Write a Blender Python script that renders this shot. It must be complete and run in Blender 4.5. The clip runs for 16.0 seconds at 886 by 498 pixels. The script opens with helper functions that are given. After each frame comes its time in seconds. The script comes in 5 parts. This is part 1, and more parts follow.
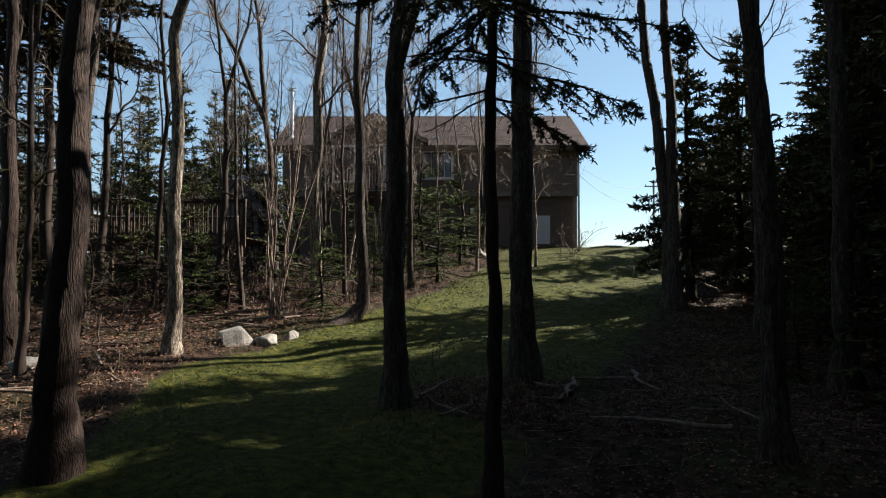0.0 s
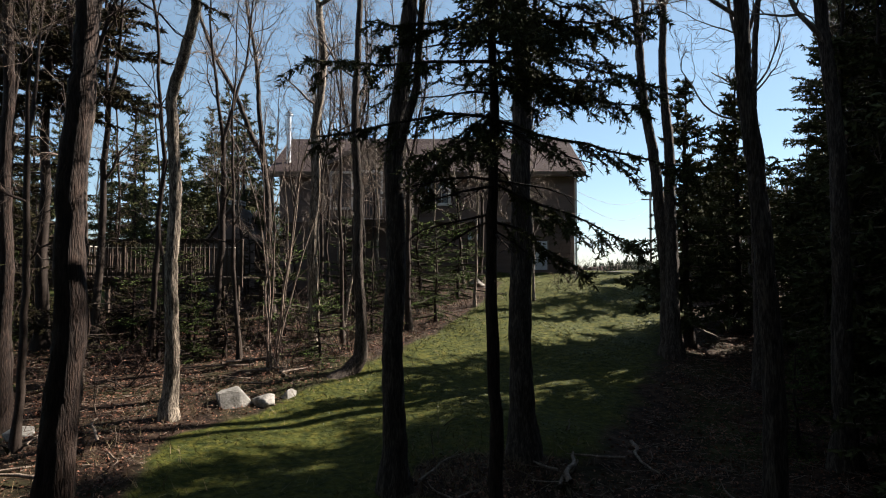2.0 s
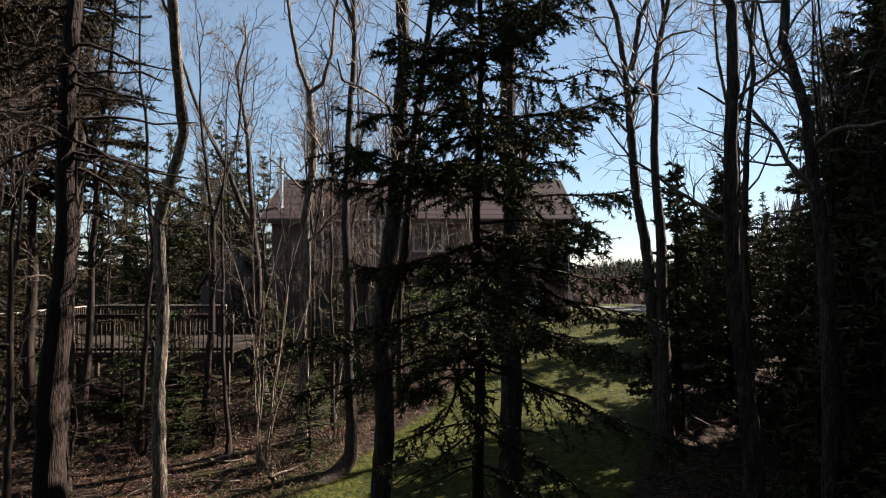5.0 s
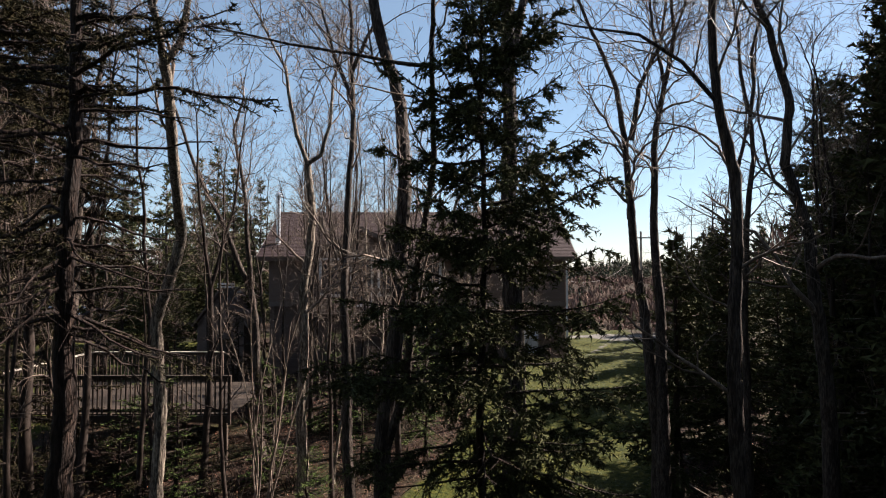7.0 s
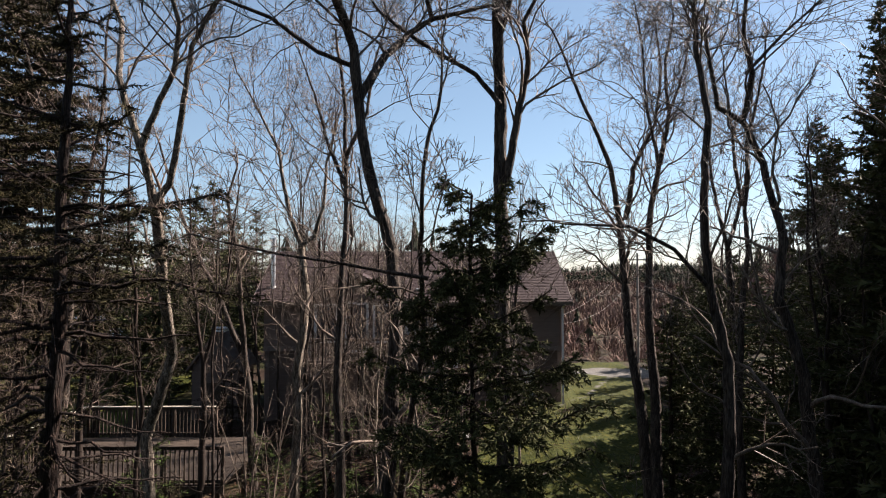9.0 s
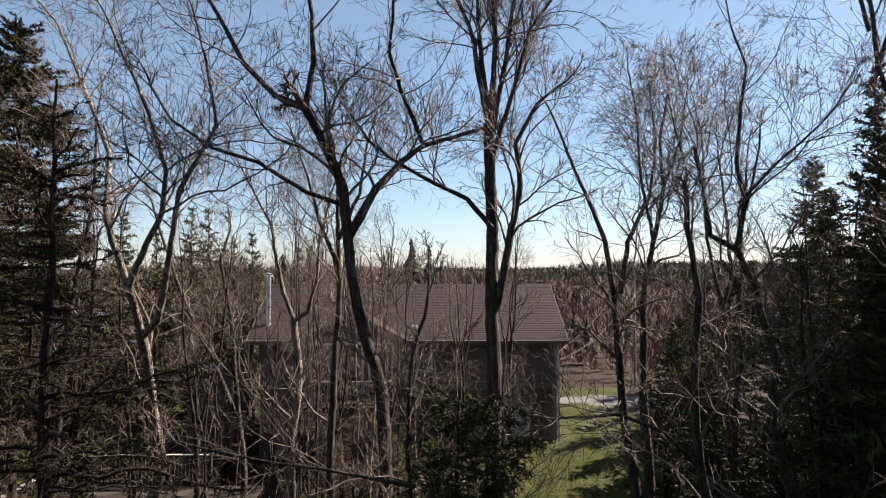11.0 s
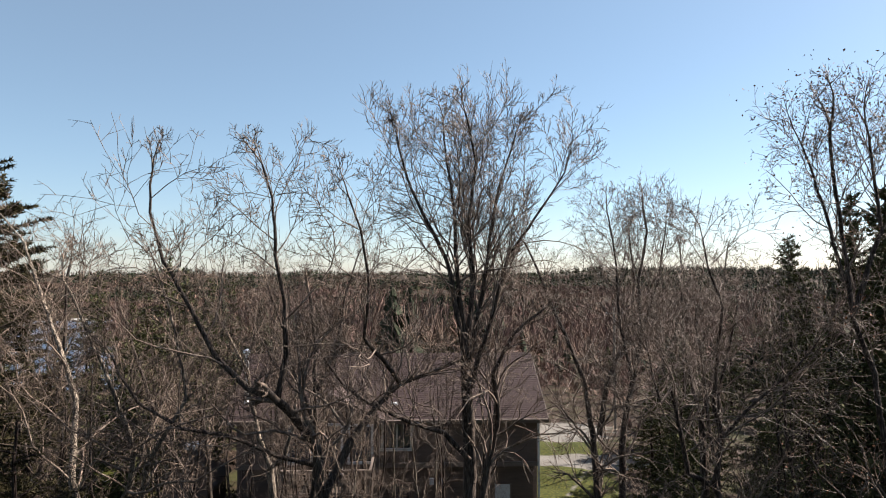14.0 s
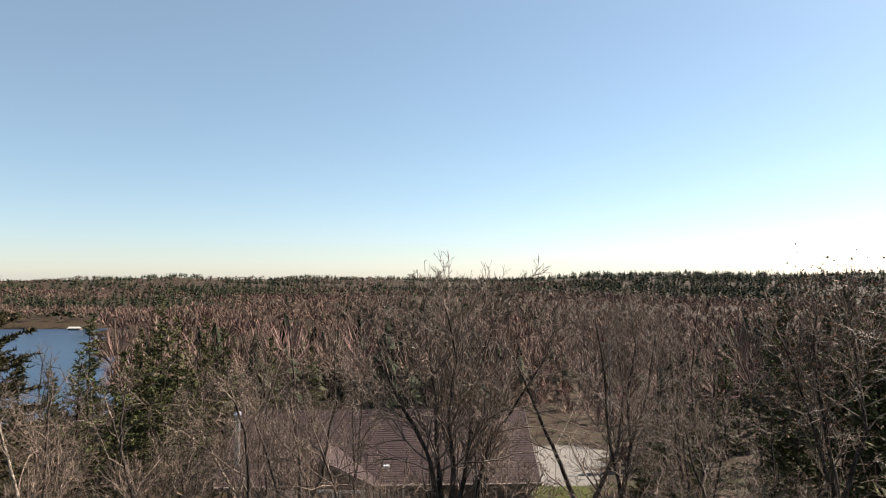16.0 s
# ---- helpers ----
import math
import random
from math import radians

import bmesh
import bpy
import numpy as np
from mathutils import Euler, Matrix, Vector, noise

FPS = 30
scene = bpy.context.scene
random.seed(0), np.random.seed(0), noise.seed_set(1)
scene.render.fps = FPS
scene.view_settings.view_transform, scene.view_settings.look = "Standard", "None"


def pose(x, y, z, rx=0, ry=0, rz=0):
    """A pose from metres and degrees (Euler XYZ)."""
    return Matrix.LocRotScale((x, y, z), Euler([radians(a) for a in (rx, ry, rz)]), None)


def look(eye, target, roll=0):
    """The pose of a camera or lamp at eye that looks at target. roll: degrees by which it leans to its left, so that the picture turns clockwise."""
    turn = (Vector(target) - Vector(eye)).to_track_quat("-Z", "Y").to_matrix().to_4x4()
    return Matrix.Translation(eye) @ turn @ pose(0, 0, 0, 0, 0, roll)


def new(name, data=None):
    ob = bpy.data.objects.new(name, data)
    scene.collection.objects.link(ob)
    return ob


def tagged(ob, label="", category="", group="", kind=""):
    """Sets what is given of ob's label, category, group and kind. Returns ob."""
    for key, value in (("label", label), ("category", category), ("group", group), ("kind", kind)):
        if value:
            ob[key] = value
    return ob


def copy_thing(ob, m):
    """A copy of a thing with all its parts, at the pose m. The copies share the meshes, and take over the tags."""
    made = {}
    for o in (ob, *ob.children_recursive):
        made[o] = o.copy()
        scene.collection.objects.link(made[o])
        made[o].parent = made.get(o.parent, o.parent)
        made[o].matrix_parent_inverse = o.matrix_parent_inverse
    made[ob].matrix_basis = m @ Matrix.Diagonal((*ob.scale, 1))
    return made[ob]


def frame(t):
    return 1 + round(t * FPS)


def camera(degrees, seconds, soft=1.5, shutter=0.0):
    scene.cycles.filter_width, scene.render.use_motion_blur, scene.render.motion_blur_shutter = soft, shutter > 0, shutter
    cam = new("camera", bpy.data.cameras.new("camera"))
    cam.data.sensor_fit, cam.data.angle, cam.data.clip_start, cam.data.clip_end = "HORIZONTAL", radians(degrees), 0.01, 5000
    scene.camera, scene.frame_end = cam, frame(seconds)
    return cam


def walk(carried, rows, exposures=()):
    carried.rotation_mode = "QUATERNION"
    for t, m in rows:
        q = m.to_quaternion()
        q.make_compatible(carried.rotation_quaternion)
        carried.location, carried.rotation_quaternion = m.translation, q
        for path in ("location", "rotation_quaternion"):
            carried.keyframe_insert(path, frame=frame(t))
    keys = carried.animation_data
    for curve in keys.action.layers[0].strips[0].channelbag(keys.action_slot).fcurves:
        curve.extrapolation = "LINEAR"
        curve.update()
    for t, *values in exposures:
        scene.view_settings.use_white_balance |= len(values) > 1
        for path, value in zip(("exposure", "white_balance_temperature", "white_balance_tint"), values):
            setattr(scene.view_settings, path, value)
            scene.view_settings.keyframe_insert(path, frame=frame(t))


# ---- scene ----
cam = camera(68.0, 16.0, soft=1.1)
PATH = [
    (0.0, pose(-0.000, 0, 2.388, 92.06, 0, 0.51)),
    (0.5, pose(-0.018, 0, 2.669, 91.95, 0, 0.40)),
    (1.0, pose(-0.025, 0, 2.943, 91.96, 0, 0.32)),
    (1.5, pose(-0.021, 0, 3.225, 92.08, 0, 0.24)),
    (2.0, pose(-0.039, 0, 3.538, 92.20, 0, 0.21)),
    (2.5, pose(-0.017, 0, 3.871, 92.29, 0, 0.08)),
    (3.0, pose(0.019, 0, 4.249, 92.39, 0, -0.01)),
    (3.5, pose(0.034, 0, 4.654, 92.43, 0, 0.06)),
    (4.0, pose(0.055, 0, 5.045, 92.39, 0, -0.07)),
    (6.5, pose(-0.006, 0, 7.087, 91.78, 0, -0.43)),
    (7.0, pose(-0.017, 0, 7.616, 92.00, 0, -0.56)),
    (7.5, pose(0.002, 0, 8.099, 91.85, 0, -0.67)),
    (8.0, pose(0.032, 0, 8.589, 91.95, 0, -0.76)),
    (8.5, pose(0.063, 0, 9.104, 92.22, 0, -0.81)),
    (9.0, pose(0.063, 0, 9.587, 92.21, 0, -0.80)),
    (11.5, pose(0.174, 0, 12.049, 91.82, 0, -1.03)),
    (12.0, pose(0.112, 0, 12.551, 91.80, 0, -1.14)),
    (12.5, pose(0.099, 0, 13.068, 91.77, 0, -1.71)),
    (13.0, pose(0.096, 0, 13.634, 91.83, 0, -2.20)),
    (13.5, pose(0.148, 0, 14.285, 91.97, 0, -2.53)),
    (14.0, pose(0.236, 0, 14.995, 92.21, 0, -2.58)),
    (14.5, pose(0.389, 0, 15.701, 92.37, 0, -2.78)),
    (15.0, pose(0.468, 0, 16.398, 92.48, 0, -3.02)),
    (15.5, pose(0.487, 0, 17.063, 92.47, 0, -2.79)),
    (16.0, pose(0.487, 0, 17.739, 92.52, 0, -2.79)),
]
walk(cam, PATH, [(0.0, 1.93, 6350, 8), (2.0, 1.92, 6400, 10), (4.0, 1.86, 6450, 13), (6.5, 1.88, 6450, 15), (9.0, 1.87, 6450, 16), (12.5, 1.89, 6250, 14), (16.0, 1.89, 6600, 12)])


# ---- world, sun and exposure ----
SUN_EL, SUN_AZ = radians(37), radians(27)      # height; turn from +x towards +y
world = bpy.data.worlds.new("sky")
scene.world = world
world.use_nodes = True
wn = world.node_tree.nodes
sky = wn.new("ShaderNodeTexSky")
sky.sky_type, sky.sun_disc = "NISHITA", False
sky.sun_elevation, sky.sun_rotation = SUN_EL, radians(90) - SUN_AZ
sky.air_density, sky.dust_density, sky.ozone_density = 0.85, 0.35, 2.2
pale = wn.new("ShaderNodeHueSaturation")          # slight shift of the sky's hue and saturation
pale.inputs["Hue"].default_value, pale.inputs["Saturation"].default_value = 0.485, 1.03
veil = wn.new("ShaderNodeMix")                    # one even, faint blue mixed over the whole sky
veil.data_type = "RGBA"
veil.inputs["Factor"].default_value, veil.inputs["B"].default_value = 0.21, (4.2, 4.6, 5.0, 1)
world.node_tree.links.new(sky.outputs[0], pale.inputs["Color"])
world.node_tree.links.new(pale.outputs[0], veil.inputs["A"])
world.node_tree.links.new(veil.outputs["Result"], wn["Background"].inputs[0])
wn["Background"].inputs[1].default_value = 0.042
sun = new("sun", bpy.data.lights.new("sun", "SUN"))
sun.data.energy, sun.data.angle, sun.data.color = 5.6, radians(0.5), (1.0, 0.90, 0.78)
sun.matrix_world = look((40 * math.cos(SUN_AZ) * math.cos(SUN_EL), 40 * math.sin(SUN_AZ) * math.cos(SUN_EL), 40 * math.sin(SUN_EL)), (0, 0, 0))


# ---- materials ----
def material(name, stops, scale=8.0, stretch=(1, 1, 1), rough=0.85, bump=0.3, fine=6.0, vary="", spread=0.0, coords="Object", metal=0.0, dist=0.02, shine=0.2):
    """Noise-driven surface: colour stops over two mixed noises, relief from both. vary: Object or Island adds a shift of value."""
    m = bpy.data.materials.new(name)
    m.use_nodes = True
    n, ln = m.node_tree.nodes, m.node_tree.links.new
    b = n["Principled BSDF"]
    tc, mp = n.new("ShaderNodeTexCoord"), n.new("ShaderNodeMapping")
    mp.inputs["Scale"].default_value = stretch
    if coords == "World":
        ln(n.new("ShaderNodeNewGeometry").outputs["Position"], mp.inputs[0])
    else:
        ln(tc.outputs[coords], mp.inputs[0])
    big, small = n.new("ShaderNodeTexNoise"), n.new("ShaderNodeTexNoise")
    for t, s in ((big, scale), (small, scale * fine)):
        t.inputs["Scale"].default_value, t.inputs["Detail"].default_value = s, 5
        ln(mp.outputs[0], t.inputs["Vector"])
    mix = n.new("ShaderNodeMath")
    mix.operation = "MULTIPLY_ADD"
    mix.inputs[1].default_value = 0.5
    half = n.new("ShaderNodeMath")
    half.operation = "MULTIPLY"
    half.inputs[1].default_value = 0.5
    ln(big.outputs[0], half.inputs[0])
    ln(small.outputs[0], mix.inputs[0])
    ln(half.outputs[0], mix.inputs[2])
    ramp = n.new("ShaderNodeValToRGB")
    el = ramp.color_ramp.elements
    for i, (pos, col) in enumerate(stops):
        e = el[i] if i < 2 else el.new(pos)
        e.position, e.color = pos, (*col, 1)
    ln(mix.outputs[0], ramp.inputs[0])
    out = ramp.outputs[0]
    if vary:
        src = n.new("ShaderNodeObjectInfo").outputs["Random"] if vary == "Object" else n.new("ShaderNodeNewGeometry").outputs["Random Per Island"]
        rng = n.new("ShaderNodeMapRange")
        rng.inputs["To Min"].default_value, rng.inputs["To Max"].default_value = 1 - spread, 1 + spread
        ln(src, rng.inputs[0])
        hs = n.new("ShaderNodeHueSaturation")
        ln(rng.outputs[0], hs.inputs["Value"])
        ln(out, hs.inputs["Color"])
        out = hs.outputs[0]
    ln(out, b.inputs["Base Color"])
    b.inputs["Roughness"].default_value, b.inputs["Metallic"].default_value = rough, metal
    b.inputs["Specular IOR Level"].default_value = shine
    if bump:
        bp = n.new("ShaderNodeBump")
        bp.inputs["Strength"].default_value, bp.inputs["Distance"].default_value = bump, dist
        ln(mix.outputs[0], bp.inputs["Height"])
        ln(bp.outputs[0], b.inputs["Normal"])
    return m


BARK = material("dark furrowed bark", [(0.38, (0.00728, 0.00425, 0.00316)), (0.5, (0.0199, 0.0122, 0.00909)), (0.63, (0.043, 0.0271, 0.0204))], 17, (1, 1, 0.15), bump=1.0, dist=0.06, fine=4)
BARK_NEAR = material("grey-brown furrowed bark", [(0.38, (0.0119, 0.00833, 0.00663)), (0.5, (0.0391, 0.0289, 0.0229)), (0.63, (0.1, 0.079, 0.0638))], 17, (1, 1, 0.15), bump=1.0, dist=0.06, fine=4)
BARK_GREY = material("pale grey bark", [(0.39, (0.032, 0.0249, 0.0186)), (0.49, (0.096, 0.077, 0.0598)), (0.6, (0.297, 0.247, 0.194))], 20, (1, 1, 0.14), bump=1.0, dist=0.06, fine=4)
# limbs and boughs paled to look sunlit; also the bleached fallen wood
BARK_LIMB = material("sunlit and bleached limb bark", [(0.3, (0.036, 0.027, 0.021)), (0.5, (0.112, 0.084, 0.066)), (0.67, (0.29, 0.235, 0.188))], 12, (1, 1, 0.4), bump=0.5)
BARK_YOUNG = material("young mottled bark", [(0.3, (0.00832, 0.00544, 0.00399)), (0.5, (0.0222, 0.015, 0.0113)), (0.66, (0.0425, 0.0307, 0.0246))], 14, (1, 1, 0.35), bump=0.4)
TWIG = material("twig bark", [(0.3, (0.043, 0.0315, 0.024)), (0.6, (0.124, 0.092, 0.071))], 3, rough=0.55, bump=0, vary="Island", spread=0.45, shine=0.12)
TWIG_RED = material("reddish twig bark", [(0.3, (0.0357, 0.0204, 0.0161)), (0.6, (0.0782, 0.0476, 0.0399))], 3, rough=0.7, bump=0, vary="Island", spread=0.35, shine=0.1)
NEEDLE = material("spruce needles", [(0.3, (0.0238, 0.0281, 0.0136)), (0.6, (0.0629, 0.0646, 0.0263))], 2.5, rough=0.8, bump=0, vary="Island", shine=0.05, spread=0.4)
NEEDLE_PINE = material("pine needles", [(0.3, (0.0133, 0.0147, 0.00829)), (0.62, (0.0424, 0.035, 0.0166))], 1.5, rough=0.8, bump=0, vary="Island", shine=0.05, spread=0.4)
NEEDLE_YOUNG = material("young fir needles", [(0.3, (0.0302, 0.0516, 0.0138)), (0.62, (0.0861, 0.121, 0.0345))], 2.5, rough=0.8, bump=0, vary="Island", shine=0.05, spread=0.4)
OAK_LEAF = material("dry russet leaves", [(0.3, (0.075, 0.030, 0.014)), (0.6, (0.21, 0.088, 0.040))], 3, rough=0.7, bump=0, vary="Island", spread=0.4)
LITTER = material("fallen leaves", [(0.3, (0.0437, 0.0181, 0.0104)), (0.5, (0.104, 0.0456, 0.0276)), (0.7, (0.19, 0.114, 0.076))], 1.4, rough=0.75, bump=0, vary="Island", spread=0.55)
BLADE = material("lawn grass", [(0.3, (0.0131, 0.0197, 0.00344)), (0.5, (0.0315, 0.0377, 0.0054)), (0.7, (0.066, 0.060, 0.0100))], 0.8, rough=0.6, bump=0, vary="Island", spread=0.4, coords="World")
STRAW = material("dead straw grass", [(0.3, (0.0728, 0.0514, 0.0257)), (0.6, (0.154, 0.116, 0.0643))], 2, rough=0.7, bump=0, vary="Island", spread=0.4, coords="World")
STONE = material("pale granite", [(0.3, (0.075, 0.070, 0.062)), (0.5, (0.185, 0.174, 0.158)), (0.7, (0.29, 0.277, 0.255))], 5, rough=0.9, bump=0.7, dist=0.03)
SHINGLE = material("brown asphalt shingles", [(0.3, (0.0200, 0.0116, 0.0120)), (0.5, (0.0290, 0.0175, 0.0180)), (0.7, (0.0385, 0.0240, 0.0245))], 2.2, (1, 5, 5), rough=0.9, bump=0.3, fine=5)
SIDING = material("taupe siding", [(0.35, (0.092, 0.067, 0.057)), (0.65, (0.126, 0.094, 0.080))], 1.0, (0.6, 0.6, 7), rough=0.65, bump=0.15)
# the siding tone taken darker, for the lower wall and the shed
SIDING_DARK = material("darker taupe siding", [(0.35, (0.068, 0.049, 0.042)), (0.65, (0.102, 0.075, 0.064))], 1.0, (0.6, 0.6, 7), rough=0.7, bump=0.15)
WHITE = material("white painted trim", [(0.3, (0.462, 0.456, 0.442)), (0.7, (0.558, 0.551, 0.537))], 3, rough=0.5, bump=0.05)
GREYPAINT = material("pale grey paint", [(0.3, (0.338, 0.352, 0.375)), (0.7, (0.435, 0.45, 0.473))], 3, rough=0.55, bump=0.05)
FASCIA = material("taupe fascia", [(0.3, (0.105, 0.084, 0.074)), (0.7, (0.150, 0.122, 0.108))], 3, rough=0.55, bump=0.05)
STEEL = material("stainless flue", [(0.3, (0.45, 0.46, 0.48)), (0.7, (0.62, 0.63, 0.65))], 4, (1, 1, 0.3), rough=0.35, bump=0.05, metal=0.9)
DECKWOOD = material("weathered deck wood", [(0.3, (0.023, 0.016, 0.012)), (0.5, (0.043, 0.031, 0.023)), (0.7, (0.069, 0.053, 0.041))], 5, (3, 3, 0.5), rough=0.8, bump=0.4, vary="Object", spread=0.25)
# deck wood paled to stand for sun on the side and back caps
CAPWOOD_LIT = material("sunlit rail cap", [(0.3, (0.22, 0.19, 0.15)), (0.7, (0.42, 0.37, 0.30))], 5, (3, 3, 0.5), rough=0.8, bump=0.3)
POLEWOOD = material("grey pole wood", [(0.3, (0.13, 0.11, 0.09)), (0.7, (0.26, 0.23, 0.20))], 5, (3, 3, 0.3), rough=0.85, bump=0.4)
CONCRETE = material("foundation concrete", [(0.3, (0.22, 0.21, 0.20)), (0.7, (0.36, 0.35, 0.33))], 3, rough=0.9, bump=0.3)

GLASS = bpy.data.materials.new("window glass")
GLASS.use_nodes = True
g = GLASS.node_tree.nodes["Principled BSDF"]
g.inputs["Base Color"].default_value = (0.03, 0.035, 0.045, 1)
g.inputs["Roughness"].default_value, g.inputs["Specular IOR Level"].default_value = 0.04, 0.9

WATER = bpy.data.materials.new("lake water")
WATER.use_nodes = True
wt = WATER.node_tree
g = wt.nodes["Principled BSDF"]
g.inputs["Base Color"].default_value = (0.016, 0.032, 0.06, 1)
g.inputs["Roughness"].default_value, g.inputs["Specular IOR Level"].default_value = 0.3, 0.07
tx, bp = wt.nodes.new("ShaderNodeTexNoise"), wt.nodes.new("ShaderNodeBump")
tx.inputs["Scale"].default_value, tx.inputs["Detail"].default_value = 0.6, 4
gp = wt.nodes.new("ShaderNodeNewGeometry")
wt.links.new(gp.outputs["Position"], tx.inputs["Vector"])
bp.inputs["Strength"].default_value, bp.inputs["Distance"].default_value = 0.5, 0.25
wt.links.new(tx.outputs[0], bp.inputs["Height"])
wt.links.new(bp.outputs[0], g.inputs["Normal"])


def ground_material():
    """Leaf-strewn earth, mown grass and gravel, mixed by the ground's own masks and broken at the edges."""
    m = bpy.data.materials.new("woodland ground")
    m.use_nodes = True
    n, ln = m.node_tree.nodes, m.node_tree.links.new
    b = n["Principled BSDF"]
    pos = n.new("ShaderNodeNewGeometry").outputs["Position"]

    def tex(scale, detail=6):
        t = n.new("ShaderNodeTexNoise")
        t.inputs["Scale"].default_value, t.inputs["Detail"].default_value = scale, detail
        ln(pos, t.inputs["Vector"])
        return t.outputs[0]

    def ramp(src, stops):
        r = n.new("ShaderNodeValToRGB")
        for i, (p, c) in enumerate(stops):
            e = r.color_ramp.elements[i] if i < 2 else r.color_ramp.elements.new(p)
            e.position, e.color = p, (*c, 1)
        ln(src, r.inputs[0])
        return r.outputs[0]

    def blend(a, c, fac):
        x = n.new("ShaderNodeMix")
        x.data_type = "RGBA"
        ln(fac, x.inputs["Factor"])
        ln(a, x.inputs["A"])
        ln(c, x.inputs["B"])
        return x.outputs["Result"]

    def mask(name):
        a = n.new("ShaderNodeAttribute")
        a.attribute_name = name
        s = n.new("ShaderNodeMath")
        s.operation = "MULTIPLY_ADD"
        s.inputs[1].default_value, s.inputs[2].default_value = 0.7, -0.35
        ln(tex(1.6), s.inputs[0])
        t = n.new("ShaderNodeMath")
        ln(a.outputs["Fac"], t.inputs[0])
        ln(s.outputs[0], t.inputs[1])
        r = n.new("ShaderNodeMapRange")
        r.inputs["From Min"].default_value, r.inputs["From Max"].default_value = 0.4, 0.6
        ln(t.outputs[0], r.inputs[0])
        return r.outputs[0]

    earth = ramp(tex(5.5, 9), [(0.32, (0.0070, 0.0043, 0.0031)), (0.5, (0.021, 0.0124, 0.0084)), (0.68, (0.051, 0.032, 0.021))])
    moss = ramp(tex(3.0, 8), [(0.35, (0.0112, 0.015, 0.0045)), (0.65, (0.0375, 0.0413, 0.012))])
    earth = blend(earth, moss, ramp(tex(0.45, 4), [(0.5, (0, 0, 0)), (0.66, (0.7, 0.7, 0.7))]))
    grass = ramp(tex(7, 9), [(0.3, (0.0115, 0.017, 0.0033)), (0.5, (0.031, 0.036, 0.0054)), (0.72, (0.069, 0.061, 0.0105))])
    gravel = ramp(tex(24, 6), [(0.3, (0.06, 0.0552, 0.0498)), (0.55, (0.12, 0.112, 0.102)), (0.75, (0.174, 0.165, 0.153))])
    col = blend(blend(earth, grass, mask("lawn")), gravel, mask("gravel"))
    ln(col, b.inputs["Base Color"])
    b.inputs["Roughness"].default_value, b.inputs["Specular IOR Level"].default_value = 0.95, 0.1
    bp = n.new("ShaderNodeBump")
    bp.inputs["Strength"].default_value, bp.inputs["Distance"].default_value = 0.7, 0.06
    ln(tex(9, 8), bp.inputs["Height"])
    ln(bp.outputs[0], b.inputs["Normal"])
    return m


GROUND = ground_material()


# ---- mesh helpers ----
def mesh_from(name, V, F, mat, smooth=False):
    """A mesh from an array of vertices and an array of faces that all have as many corners."""
    V, F = np.asarray(V, dtype=np.float32), np.asarray(F, dtype=np.int32)
    me = bpy.data.meshes.new(name)
    k = F.shape[1]
    me.vertices.add(len(V))
    me.vertices.foreach_set("co", V.ravel())
    me.loops.add(F.size)
    me.loops.foreach_set("vertex_index", F.ravel())
    me.polygons.add(len(F))
    me.polygons.foreach_set("loop_start", np.arange(0, F.size, k, dtype=np.int32))
    if smooth:
        me.polygons.foreach_set("use_smooth", np.ones(len(F), dtype=bool))
    me.update(calc_edges=True)
    me.materials.append(mat)
    return me


def part_mesh(name, me, parent, label=""):
    ob = new(name, me)
    ob.parent = parent
    return tagged(ob, label)


def part(name, bm, mat, parent, label="", bevel=0.0):
    """One mesh object out of a bmesh, under its thing or part."""
    if bevel:
        bmesh.ops.bevel(bm, geom=bm.edges[:], offset=bevel, segments=1, affect="EDGES")
    me = bpy.data.meshes.new(name)
    bm.to_mesh(me)
    bm.free()
    me.materials.append(mat)
    return part_mesh(name, me, parent, label)


def thing(name, label, category, at=(0, 0, 0), group="", kind="", turn=0.0):
    e = new(name)
    e.matrix_world = pose(*at, 0, 0, turn)
    return tagged(e, label, category, group, kind)


def box(x0, x1, y0, y1, z0, z1, bm=None):
    bm = bm or bmesh.new()
    v = [bm.verts.new(c) for c in ((x0, y0, z0), (x1, y0, z0), (x1, y1, z0), (x0, y1, z0), (x0, y0, z1), (x1, y0, z1), (x1, y1, z1), (x0, y1, z1))]
    for f in ((3, 2, 1, 0), (4, 5, 6, 7), (0, 1, 5, 4), (1, 2, 6, 5), (2, 3, 7, 6), (3, 0, 4, 7)):
        bm.faces.new([v[i] for i in f])
    return bm


def prism(section, axis, a, b, bm=None):
    """A section of (u, v) points drawn out along x (u is y) or y (u is x) from a to b; v is z."""
    bm = bm or bmesh.new()
    put = (lambda u, v, w: (w, u, v)) if axis == "x" else (lambda u, v, w: (u, w, v))
    lo, hi = [bm.verts.new(put(u, v, a)) for u, v in section], [bm.verts.new(put(u, v, b)) for u, v in section]
    bm.faces.new(lo)
    bm.faces.new(hi[::-1])
    for i in range(len(section)):
        j = (i + 1) % len(section)
        bm.faces.new((lo[j], lo[i], hi[i], hi[j]))
    bmesh.ops.recalc_face_normals(bm, faces=bm.faces[:])
    return bm


def pipe(r, z0, z1, x=0.0, y=0.0, sides=16, bm=None, r1=None):
    bm = bm or bmesh.new()
    bmesh.ops.create_cone(bm, cap_ends=True, segments=sides, radius1=r, radius2=r if r1 is None else r1, depth=z1 - z0, matrix=Matrix.Translation((x, y, (z0 + z1) / 2)))
    return bm


# ---- the lie of the land ----
def smooth(a, b, v):
    t = np.clip((v - a) / (b - a), 0, 1)
    return t * t * (3 - 2 * t)


